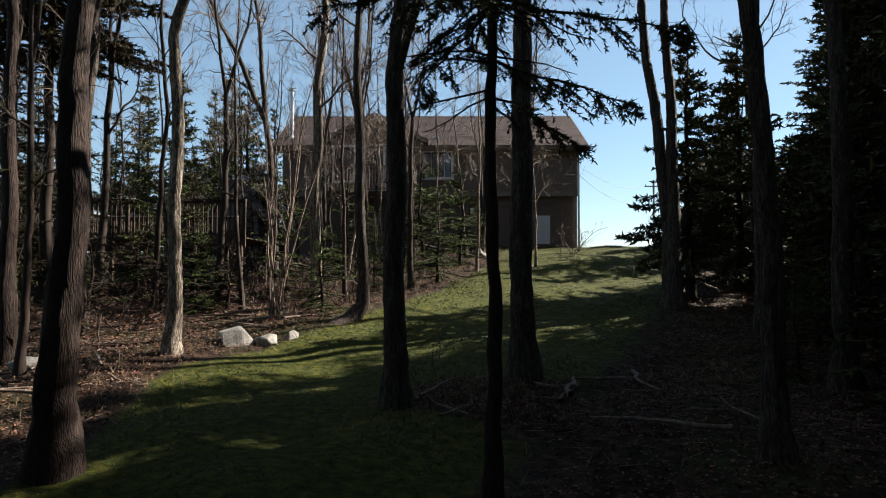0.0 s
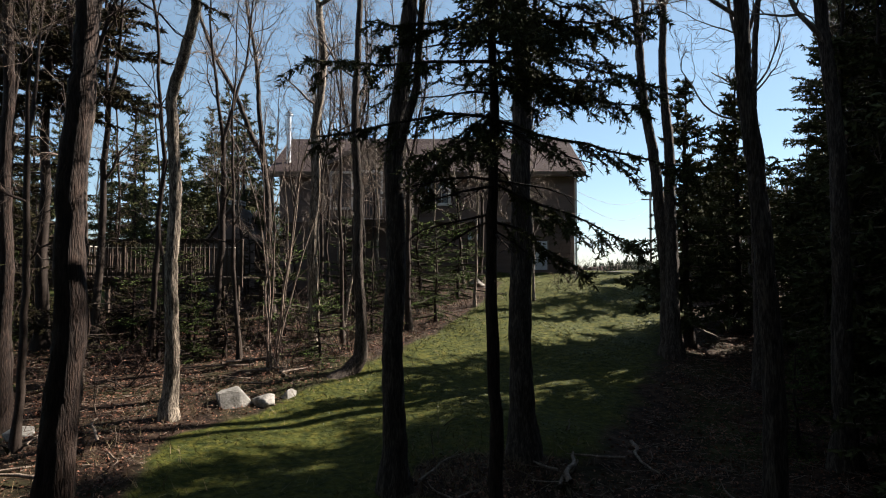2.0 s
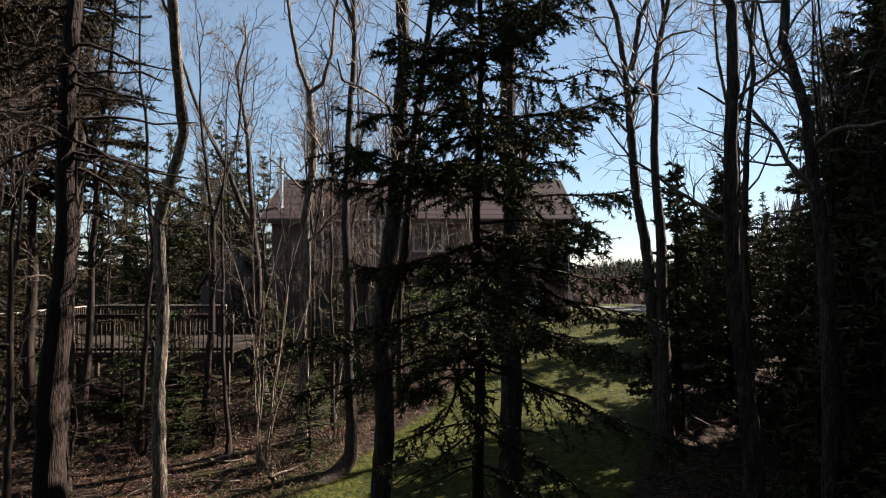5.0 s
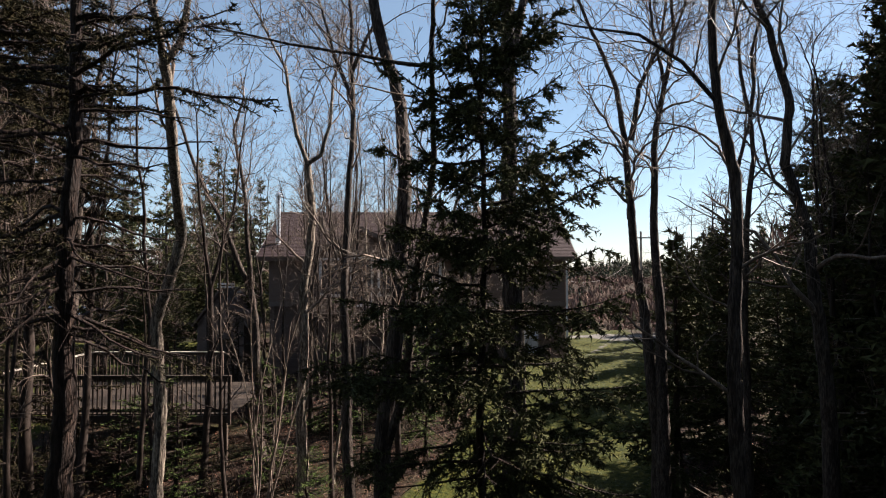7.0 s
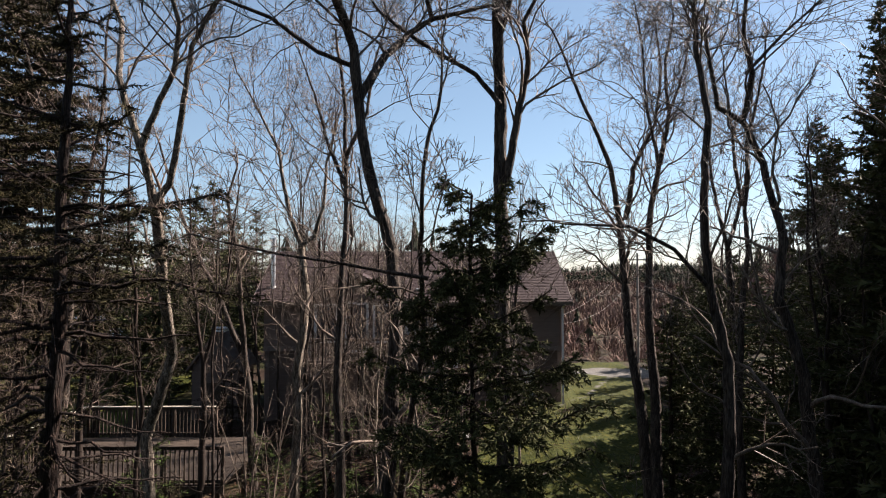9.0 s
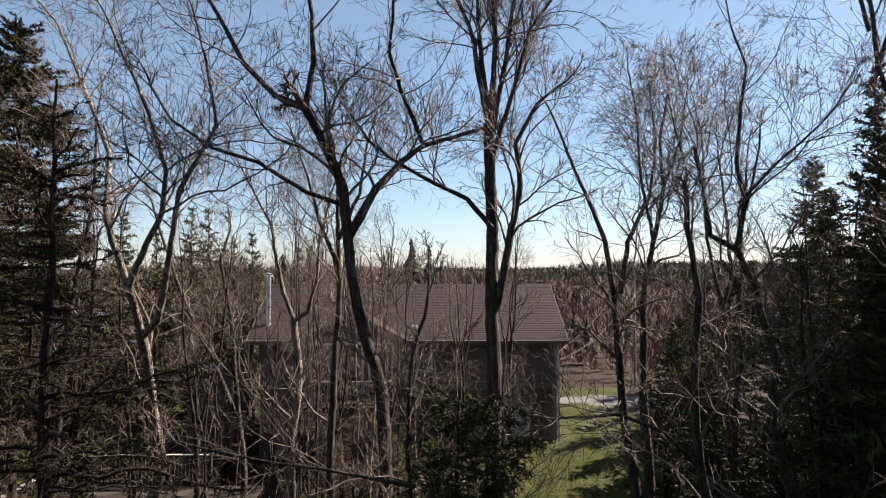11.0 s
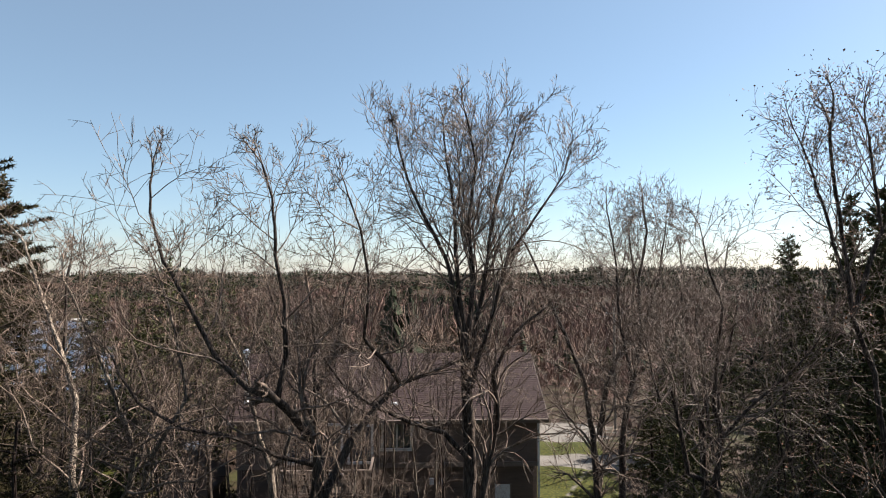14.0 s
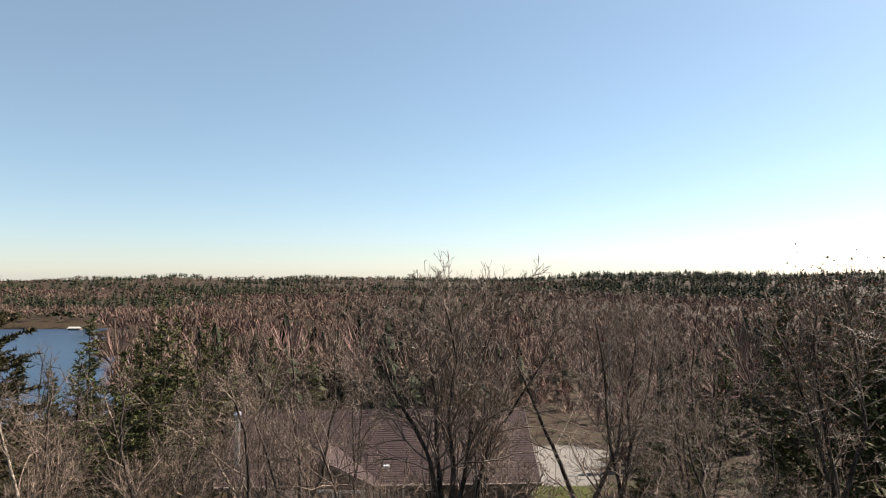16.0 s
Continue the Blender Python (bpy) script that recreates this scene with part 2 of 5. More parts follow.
def hills(x, y):
    return (np.sin(x * 0.011 + 1.3) * np.cos(y * 0.0083 + 0.4) + 0.5 * np.sin(x * 0.027 + y * 0.019) + 0.6 * np.sin(x * 0.0047 - y * 0.0031 + 2.0))


def land(x, y):
    """Height of the ground."""
    x, y = np.asarray(x, dtype=float), np.asarray(y, dtype=float)
    slope = np.interp(y, [-60, 0, 6, 9, 12, 15, 20, 26, 31, 45, 62, 120, 220, 420, 900, 1500, 3500],
                      [-1, 0.0, 0.25, 0.55, 0.85, 1.3, 2.05, 3.0, 3.6, 3.7, 3.3, -3, -12, -12.5, -3, 8, -8])
    z = slope - 0.9 * smooth(-1, -9, x) * smooth(16, 26, y) * smooth(60, 36, y)
    z = z + 0.10 * np.sin(x * 0.9 + 0.5) * np.sin(y * 0.7) + 0.05 * np.sin(x * 2.3) * np.cos(y * 1.9 + 1)
    far = smooth(140, 520, y)
    z = z + far * hills(x, y) * (3.2 + 3.0 * smooth(700, 1300, y))
    z = z + 13 * smooth(60, 330, x) * smooth(420, 900, y) * smooth(2000, 1200, y)
    z = z - 9 * smooth(-30, -75, x) * smooth(60, 120, y) * smooth(300, 200, y)
    ratio = x / np.maximum(y, 1)
    z = z - np.interp(y, [44, 62, 95, 120, 220], [0, 3.4, 6.7, 5.6, 0]) * smooth(0.10, 0.18, ratio) * smooth(0.52, 0.42, ratio)
    shore = -84 - 0.41 * (y - 150)
    lake = smooth(18, -18, x - shore) * smooth(118, 140, y) * smooth(434, 412, y)
    return z * (1 - lake) + (-18.5) * lake


LAKE_Z = -14.0
LAWN = [(-4.6, 3.0), (-4.2, 7.5), (-4.4, 9.5), (-4.7, 11.2), (-3.7, 12.5), (-2.0, 15.2), (-0.4, 18.5), (0.9, 22.0), (2.2, 27.0)]      # its edge towards the woods


def lawn_mask(x, y):
    xs, ys = np.array([p[0] for p in LAWN]), np.array([p[1] for p in LAWN])
    edge = np.interp(y, ys, xs)
    m = smooth(-0.5, 0.5, x - edge) * smooth(2, 5, y) * smooth(62, 56, y)
    right = np.interp(y, [0, 6, 8, 11, 14, 20, 26, 40, 60], [-1.0, -0.2, 1.0, 2.4, 4.0, 7.0, 9.5, 12, 14])
    m = m * smooth(1.6, -1.4, x - right)
    bare = np.exp(-(((x - 0.1) / 0.95) ** 2 + ((y - 9.6) / 1.1) ** 2)) + np.exp(-(((x - 1.4) / 0.9) ** 2 + ((y - 9.0) / 1.6) ** 2))
    m = m * (1 - smooth(0.45, 0.8, bare))
    left = smooth(-13.2, -15, x) * smooth(17, 21, y) * smooth(46, 40, y)          # the clearing beside the low deck
    return np.maximum(m, left)


def gravel_mask(x, y):
    cx = np.interp(y, [25, 27, 29.5, 32.5, 38, 45, 60], [-0.5, 2.5, 5.0, 7.4, 10.3, 12.6, 13.0])
    w = np.interp(y, [25, 27, 33, 38, 43], [0.1, 0.18, 0.22, 0.3, 0.5])
    walk_way = 0.6 * smooth(0.35, -0.35, np.abs(x - cx) - w) * smooth(25, 26, y) * smooth(42, 40, y)
    lane = smooth(1.7, 1.1, np.abs(y - 40.2 + 0.12 * (x - 8))) * smooth(6, 7, x) * smooth(19, 16, x)
    ratio = x / np.maximum(y, 1) + 0.010 * np.sin(y * 0.55) + 0.008 * np.sin(y * 1.3 + x * 0.4)
    slope = smooth(0.185, 0.205, ratio) * smooth(0.312, 0.285, ratio) * smooth(45.5, 47, y) * smooth(99, 94, y)      # pale yard on the falling ground
    return np.maximum(np.maximum(walk_way, lane), slope)


def ground():
    def out(a, b, n):
        return a + (b - a) * (np.linspace(0, 1, n + 1)[1:] ** 3.2)
    xs = np.concatenate([out(-26, -3600, 46)[::-1], np.arange(-26, 26.01, 0.4), out(26, 3600, 46)])
    ys = np.concatenate([out(-8, -400, 14)[::-1], np.arange(-8, 64.01, 0.4), out(64, 4200, 70)])
    X, Y = np.meshgrid(xs, ys)
    Z = land(X, Y)
    V = np.stack([X, Y, Z], -1).reshape(-1, 3)
    i = np.arange(len(ys) - 1)[:, None] * len(xs) + np.arange(len(xs) - 1)[None, :]
    F = np.stack([i, i + 1, i + 1 + len(xs), i + len(xs)], -1).reshape(-1, 4)
    me = mesh_from("ground", V, F, GROUND, True)
    for name, f in (("lawn", lawn_mask), ("gravel", gravel_mask)):
        a = me.attributes.new(name, "FLOAT", "POINT")
        a.data.foreach_set("value", f(X, Y).astype(np.float32).ravel())
    tagged(new("ground", me), "sloping mown lawn, leaf-strewn woodland floor and gravel drive", "ground", kind="structure")
    bm = bmesh.new()
    bmesh.ops.create_grid(bm, x_segments=2, y_segments=2, size=1, matrix=Matrix.Translation((-430, 285, LAKE_Z)) @ Matrix.Diagonal((400, 175, 1, 1)))
    lake = new("water", bpy.data.meshes.new("water"))
    bm.to_mesh(lake.data)
    bm.free()
    lake.data.materials.append(WATER)
    tagged(lake, "dark blue rippled lake below wooded shores", "lake", kind="structure")


ground()


# ---- growing trees ----
def unit(v):
    return v / (math.sqrt(v[0] * v[0] + v[1] * v[1] + v[2] * v[2]) + 1e-9)


def rods(P0, P1, R0, R1, sides=3):
    """Tapered open rods between pairs of points."""
    P0, P1, R0, R1 = (np.asarray(a, dtype=float) for a in (P0, P1, R0, R1))
    d = P1 - P0
    d /= np.linalg.norm(d, axis=1, keepdims=True) + 1e-9
    ref = np.where(np.abs(d[:, 2:3]) < 0.9, np.array([[0, 0, 1.0]]), np.array([[1.0, 0, 0]]))
    u = np.cross(d, ref)
    u /= np.linalg.norm(u, axis=1, keepdims=True) + 1e-9
    w = np.cross(d, u)
    rings = []
    for P, R in ((P0, R0), (P1, R1)):
        for k in range(sides):
            a = 2 * math.pi * k / sides
            rings.append(P + R[:, None] * (math.cos(a) * u + math.sin(a) * w))
    V = np.stack(rings, 1).reshape(-1, 3)
    base = np.arange(len(P0))[:, None] * 2 * sides
    F = np.concatenate([np.concatenate([base + k, base + (k + 1) % sides, base + sides + (k + 1) % sides, base + sides + k], 1) for k in range(sides)])
    return V, F


def tubes(paths, sides=9, rough=0.0, rng=None):
    """Closed-up tapering tubes along paths of (points, radii)."""
    VV, FF, at = [], [], 0
    for pts, rad in paths:
        pts = [np.asarray(p, dtype=float) for p in pts]
        u = np.array([1.0, 0, 0])
        for i, p in enumerate(pts):
            d = unit(pts[min(i + 1, len(pts) - 1)] - pts[max(i - 1, 0)])
            u = unit(u - d * float(u @ d))
            w = np.cross(d, u)
            for k in range(sides):
                a = 2 * math.pi * k / sides
                r = rad[i] * (1 + (rng.normal(0, rough) if rough else 0))
                VV.append(p + r * (math.cos(a) * u + math.sin(a) * w))
        for i in range(len(pts) - 1):
            for k in range(sides):
                FF.append((at + i * sides + k, at + i * sides + (k + 1) % sides, at + (i + 1) * sides + (k + 1) % sides, at + (i + 1) * sides + k))
        at += len(pts) * sides
    return np.array(VV), np.array(FF)


class Growth:
    def __init__(self, seed):
        self.rng = np.random.default_rng(seed)
        self.limbs, self.p0, self.p1, self.r0, self.r1, self.tips = [], [], [], [], [], []


STRAIGHT = {1: (0.30, 0.055, 0.03, 0.4), 2: (0.22, 0.15, 0.05, 0.3), 3: (0.16, 0.12, 0.05, 0.3), 4: (0.12, 0.1, 0.05, 0.5)}   # slim upright stems
SHAPE = {1: (0.22, 0.22, 0.05, 0.3), 2: (0.2, 0.23, 0.04, 0.3), 3: (0.16, 0.16, 0.05, 0.3), 4: (0.12, 0.1, 0.05, 0.5)}   # step, wander, lift, where side shoots begin


def branch(G, p, d, length, r, level, plan):
    """A wandering shoot with side shoots; plan: level -> (side shoots, spread in degrees, length ratio)."""
    rng = G.rng
    step, wander, lift, begin = plan.get("shape", SHAPE)[level]
    n = max(3, int(length / step))
    if level >= 3:
        n = 2 if level == 3 else 1
    kids, spread, ratio = plan.get(level, (0, 0, 0))
    at = sorted(rng.uniform(begin * 0.7, 0.97, max(0, int(kids + rng.uniform(-0.5, 1.5))))) if kids else []
    pts, rad, k = [p], [r], 0
    end = max(0.0026, r * 0.32) if level < 3 else max(0.0018, r * 0.45)
    spin = rng.uniform(0, 6.28)
    for i in range(n):
        d = unit(d + rng.normal(0, wander, 3) + np.array([0, 0, lift]))
        q = p + d * (length / n)
        rr = r + (end - r) * (i + 1) / n
        if level >= 2:
            G.p0.append(p), G.p1.append(q), G.r0.append(rad[-1]), G.r1.append(rr)
        while k < len(at) and at[k] <= (i + 1) / n:
            f = at[k] * n - i
            o = p + (q - p) * f
            spin += 2.4 + rng.uniform(-0.6, 0.6)
            side = unit(np.cross(d, unit(np.array([math.cos(spin), math.sin(spin), 0.31]))))
            a = radians(spread * rng.uniform(0.65, 1.3))
            cd = unit(d * math.cos(a) + side * math.sin(a))
            cl = length * ratio * rng.uniform(0.6, 1.25) * (1.15 - 0.6 * at[k])
            cr = max(0.0039, rad[-1] * rng.uniform(0.45, 0.68))
            branch(G, o, cd, cl, cr, level + 1, plan)
            k += 1
        p = q
        pts.append(p), rad.append(rr)
    if level < 2:
        G.limbs.append((pts, rad))
    G.tips.append(p)


def stem_path(points, r0, r1, rng, flare=True, wobble=0.03, step=0.45):
    """A stem through the given points, filled in at half-metre steps, tapering from r0 to r1."""
    pts = [np.array(p, dtype=float) for p in points]
    seg = [np.linalg.norm(b - a) for a, b in zip(pts, pts[1:])]
    total = sum(seg)
    out, rad, run, turn = [], [], 0.0, rng.uniform(0, 6.283)
    for a, b, s in zip(pts, pts[1:], seg):
        n = max(1, int(s / step))
        for i in range(n):
            t = (run + s * i / n) / total
            e = np.array([rng.normal(0, wobble), rng.normal(0, wobble), 0]) if out else 0
            w = run + s * i / n
            sway = 0.022 * min(1.0, w) * np.array([math.sin(2.1 * w + turn), math.cos(1.7 * w + turn), 0])
            out.append(a + (b - a) * i / n + e + sway)
            rad.append(r0 + (r1 - r0) * t ** 0.85)
        run += s
    out.append(pts[-1]), rad.append(r1)
    if flare:
        for i in range(len(out)):
            h = out[i][2] - pts[0][2]
            rad[i] *= 1 + 0.75 * math.exp(-max(0.0, h) / 0.28)
        out[0] = out[0] - np.array([0, 0, 0.25])
    return out, rad


def bare_tree(name, label, at, stems, seed, bark=BARK, twig=TWIG, limbs=9, plan=None, first=0.45, reach=2.2, sides=12, leaf=0, group="", scar=0.014, rise=32, whole=False, tip=0.75):
    """A leafless broad-leaved tree. stems: (points from the foot, lower radius, upper radius), the first from the ground."""
    plan = plan or {1: (8, 50, 0.55), 2: (5, 46, 0.52), 3: (1, 42, 0.6)}
    G = Growth(seed)
    rng = G.rng
    trunks = []
    for s, (points, r0, r1) in enumerate(stems):
        pts, rad = stem_path(points, r0, r1, rng, flare=(s == 0), wobble=0.005 if whole else scar, step=0.16 if whole else 0.45)
        trunks.append((pts, rad))
        n = len(pts)
        spin = rng.uniform(0, 6.28)
        lo = min(n - 3, int(n * first) if s == 0 else int(n * 0.25))
        lo = max(0, lo)
        forked = s == 0 and any(math.dist(points[-1], f[0][0]) < 0.15 for f in stems[1:])
        span = sum(math.dist(a, b) for a, b in zip(points, points[1:]))
        count = max(2, int(limbs * min(1.3, span / 3.6))) if s else max(1, int(limbs * (0.25 if forked else 0.8)))
        for j in sorted(rng.uniform(lo, n - 1.01, count)):
            i = int(j)
            d = unit(pts[min(i + 1, n - 1)] - pts[max(0, i - 1)])
            spin += 2.4 + rng.uniform(-0.5, 0.5)
            a = radians(rise + rng.uniform(-8, 22))
            side = np.array([math.cos(spin), math.sin(spin), 0])
            t = (i - lo) / max(1, n - lo)
            branch(G, pts[i], unit(d * math.cos(a) + side * math.sin(a)), reach * (1.2 - 0.65 * t) * rng.uniform(0.65, 1.2), rad[i] * rng.uniform(0.32, 0.5), 1, plan)
        if forked:
            continue
        d = unit(pts[-1] - pts[-2])
        branch(G, pts[-1], d, reach * tip, r1, 1, plan)
        branch(G, pts[-1], unit(d + rng.normal(0, 0.35, 3)), reach * tip * 0.93, r1 * 0.8, 1, plan)
    e = thing(name, label, "tree", at, group)
    for s, stem in enumerate(trunks):
        part_mesh("stem" if s else "trunk", mesh_from("trunk", *tubes([stem], sides, 0.045 if whole else 0.04, rng), bark, True), e)
    if whole:
        for limb in G.limbs:
            part_mesh("limb", mesh_from("limb", *tubes([limb], 6), BARK_LIMB, True), e)
    else:
        tagged(part_mesh("limbwork", mesh_from("limbwork", *tubes(G.limbs, 5), bark, True), e), kind="stuff")
    tagged(part_mesh("twig_crown", mesh_from("twig_crown", *rods(G.p0, G.p1, G.r0, G.r1), twig), e), kind="stuff")
    if leaf:
        tips = np.array(G.tips)
        tips = tips[rng.integers(0, len(tips), leaf)] + rng.normal(0, 0.16, (leaf, 3))
        tagged(part_mesh("foliage", leaf_mesh("foliage", tips, 0.021, OAK_LEAF, rng), e, "few dry russet leaves left on the twigs"), kind="stuff")
    return e


def leaf_mesh(name, C, size, mat, rng, flat=False):
    """Small folded leaves (two triangles each as one bent quad) at the points C."""
    n = len(C)
    a = rng.normal(0, 1, (n, 3))
    if flat:
        a[:, 2] *= 0.35
    a /= np.linalg.norm(a, axis=1, keepdims=True)
    b = rng.normal(0, 1, (n, 3))
    if flat:
        b[:, 2] *= 0.35
    b = b - a * np.sum(a * b, axis=1, keepdims=True)
    b /= np.linalg.norm(b, axis=1, keepdims=True) + 1e-9
    c = np.cross(a, b)
    s = size * rng.uniform(0.6, 1.3, (n, 1))
    V = np.stack([C - a * s, C + b * s * 0.6 + c * s * 0.25, C + a * s, C - b * s * 0.6 + c * s * 0.25], 1).reshape(-1, 3)
    return mesh_from(name, V, np.arange(4 * n).reshape(-1, 4), mat)


def needles(P0, P1, per_m, length, width, rng, spread=0.8):
    """Needle sprays: narrow triangles that stand off shoots."""
    P0, P1 = np.asarray(P0, dtype=float), np.asarray(P1, dtype=float)
    L = np.linalg.norm(P1 - P0, axis=1)
    n = np.maximum(1, rng.poisson(L * per_m))
    i = np.repeat(np.arange(len(P0)), n)
    d = (P1 - P0) / (L[:, None] + 1e-9)
    c = P0[i] + (P1 - P0)[i] * rng.uniform(0, 1, (len(i), 1))
    o = rng.normal(0, 1, (len(i), 3))
    o[:, 2] *= 0.7
    o /= np.linalg.norm(o, axis=1, keepdims=True)
    w = d[i] * 0.65 + o * spread
    w /= np.linalg.norm(w, axis=1, keepdims=True)
    s = np.cross(w, rng.normal(0, 1, (len(i), 3)))
    s /= np.linalg.norm(s, axis=1, keepdims=True) + 1e-9
    ln = length * rng.uniform(0.6, 1.2, (len(i), 1))
    V = np.stack([c - s * width / 2, c + s * width / 2, c + w * ln], 1).reshape(-1, 3)
    return V, np.arange(len(V)).reshape(-1, 3)


def conifer(name, label, at, height, radius, low, seed, r0=0.12, lean=(0.0, 0.0), whorl=0.32, per=5, side=0.16, needle=(60, 0.09, 0.016), foliage=NEEDLE, bark=BARK,
            bare=0.0, droop=0.25, shape=0.8, group="", tip_only=0.0, kind_word="tree", sprays=0, stout=1.0, bough=None, coarse=False, clear=0.0, kink=0.06):
    """A spruce, fir or pine: whorls of drooping boughs with side sprays and needles. bare: share of the boughs without needles; clear: height under which most boughs are dead; tip_only: bare inner share of a bough."""
    rng = np.random.default_rng(seed)
    top = np.array([lean[0], lean[1], height])
    trunk = stem_path([(0, 0, 0), tuple(top * 0.5 + np.array([rng.normal(0, 0.05), rng.normal(0, 0.05), 0])), tuple(top)], r0, 0.012, rng, wobble=0.008, step=1.2 if coarse else 0.2)
    A0, A1, S0, S1, N0, N1 = [], [], [], [], [], []
    z = low
    while z < height - 0.12:
        t = (z - low) / (height - low)
        c = np.array([lean[0], lean[1], 0]) * (z / height) + np.array([0, 0, z])
        reach = radius * (1 - t) ** shape + 0.12
        if t < 0.12:
            reach *= 0.75 + 2 * t
        for b in range(max(3, int(round(per + rng.uniform(-1, 1))))):
            az = rng.uniform(0, 6.283)
            L = reach * rng.uniform(0.55, 1.15)
            el = 0.55 * t - 0.12 + rng.normal(0, 0.1)
            h = np.array([math.cos(az), math.sin(az), 0])
            sidev = np.array([-math.sin(az), math.cos(az), 0])
            leafy = rng.uniform() > (0.75 if z < clear else bare * (1.25 - t))
            if not leafy:
                L *= 0.62
            n = max(3, int(L / 0.22))
            p, rr = c.copy(), (0.010 + 0.011 * L) * stout
            o = c + np.array([0, 0, rng.uniform(-0.5, 0.5) * whorl])
            p = o
            for i in range(n):
                f = (i + 1) / n
                bend = el - droop * 1.6 * f * (1 - t) + droop * 1.1 * f * f * f
                d = h * math.cos(bend) + np.array([0, 0, math.sin(bend)]) + rng.normal(0, kink, 3)
                q = p + unit(d) * (L / n)
                A0.append(p), A1.append(q), S0.append(rr * (1 - 0.8 * (i / n)) + 0.003), S1.append(rr * (1 - 0.8 * f) + 0.003)
                if leafy and f > tip_only:
                    N0.append(p), N1.append(q)
                m = max(1, int((L / n) / side + rng.uniform(0, 1)))
                if f > 0.15:
                    for k in range(m):
                        sgn = 1 if rng.uniform() < 0.5 else -1
                        a = radians(rng.uniform(35, 65))
                        sl = min(0.75, L * 0.42) * (1.1 - 0.75 * f) * rng.uniform(0.5, 1.2) + 0.05
                        u = unit(unit(d) * math.cos(a) + sidev * sgn * math.sin(a) + np.array([0, 0, -droop * rng.uniform(0.3, 1.5)]))
                        s0 = p + (q - p) * rng.uniform(0, 1)
                        s1 = s0 + u * sl
                        if not coarse:
                            A0.append(s0), A1.append(s1), S0.append(0.0045), S1.append(0.0025)
                        if leafy and f > tip_only:
                            N0.append(s0), N1.append(s1)
                            for w in range(sprays):
                                g0 = s0 + (s1 - s0) * rng.uniform(0.15, 1.0)
                                gu = unit(u + rng.normal(0, 0.55, 3) + np.array([0, 0, -droop * 1.4]))
                                g1 = g0 + gu * rng.uniform(0.06, 0.17)
                                A0.append(g0), A1.append(g1), S0.append(0.0022), S1.append(0.0015)
                                N0.append(g0), N1.append(g1)
                p = q
        z += whorl * rng.uniform(0.7, 1.25)
    e = thing(name, label, kind_word, at, group)
    part_mesh("trunk", mesh_from("trunk", *tubes([trunk], 6 if coarse else 12, 0.055, rng), bark, True), e)
    tagged(part_mesh("branchwork", mesh_from("branchwork", *rods(A0, A1, S0, S1), bough or bark), e), kind="stuff")
    if N0:
        tagged(part_mesh("foliage", mesh_from("foliage", *needles(N0, N1, *needle[:3], rng, *needle[3:]), foliage), e), kind="stuff")
    return e


def foot(x, y, dz=0.0):
    return (x, y, float(land(x, y)) + dz)


# ---- trees round the lawn ----
NEAR = "leafless trees round the lawn"
LABEL = "tall leafless hardwood with grey-brown furrowed bark"
PALE = "tall leafless hardwood with pale grey sunlit bark"


def from_foot(at, points):
    """World points as points from the foot of the tree."""
    return [(x - at[0], y - at[1], z - at[2]) for x, y, z in points]


def near_tree(x, y, main, forks, seed, **more):
    at = foot(x, y)
    pts, r0, r1 = main
    stems = [(from_foot(at, [at] + pts), r0, r1)] + [(from_foot(at, p), a, b) for p, a, b in forks]
    return bare_tree("bare_tree", more.pop("label", LABEL), at, stems, seed, bark=more.pop("bark", BARK_NEAR), group=NEAR, whole=True, tip=more.pop("tip", 0.3), **more)


# forked tree beside the leaf patch: a wide fork, and a second stem that leans out over the lawn
fork_left = [([(-0.97, 8.90, 11.98), (-1.02, 8.80, 12.67), (-1.23, 8.40, 13.15), (-1.37, 7.90, 13.51)], 0.075, 0.05),
             ([(-1.37, 7.90, 13.51), (-1.25, 7.90, 14.06), (-1.27, 7.90, 14.64), (-1.42, 7.90, 15.22), (-1.48, 7.90, 15.91), (-1.55, 7.80, 16.3)], 0.042, 0.012),
             ([(-1.37, 7.90, 13.51), (-1.72, 7.90, 13.66), (-2.09, 7.90, 14.06), (-2.40, 7.90, 14.60), (-2.74, 7.90, 15.15), (-2.90, 7.90, 15.73), (-2.86, 7.90, 16.21)], 0.040, 0.012),
             ([(-1.00, 8.95, 12.43), (-1.51, 8.80, 12.60), (-2.11, 8.50, 12.95), (-2.63, 8.30, 13.10), (-3.09, 8.20, 13.44), (-3.36, 8.10, 13.98)], 0.036, 0.012)]
fork_right = [([(-0.97, 8.90, 11.98), (-0.64, 9.20, 12.69), (-0.30, 9.50, 13.12), (0.04, 9.70, 13.40), (0.53, 9.80, 13.55), (0.94, 9.90, 13.71)], 0.070, 0.024),
              ([(0.04, 9.70, 13.40), (-0.19, 9.00, 13.86), (-0.34, 8.00, 14.22), (-0.29, 7.60, 14.89), (-0.37, 7.30, 15.48), (-0.48, 7.30, 15.85)], 0.038, 0.010)]
lean_stem = [([(-0.76, 9.10, 5.02), (-0.56, 8.90, 5.67), (-0.45, 8.70, 6.05), (-0.07, 7.30, 8.82), (-0.05, 6.60, 9.63), (-0.03, 6.10, 10.12), (-0.04, 6.10, 10.57), (0.01, 6.10, 10.94), (0.13, 6.10, 11.31)], 0.065, 0.014),
             ([(0.01, 6.15, 9.55), (-0.39, 6.20, 9.61), (-0.82, 6.20, 9.69), (-1.41, 6.20, 9.78), (-1.94, 6.20, 9.90), (-2.23, 6.20, 9.97)], 0.021, 0.008)]
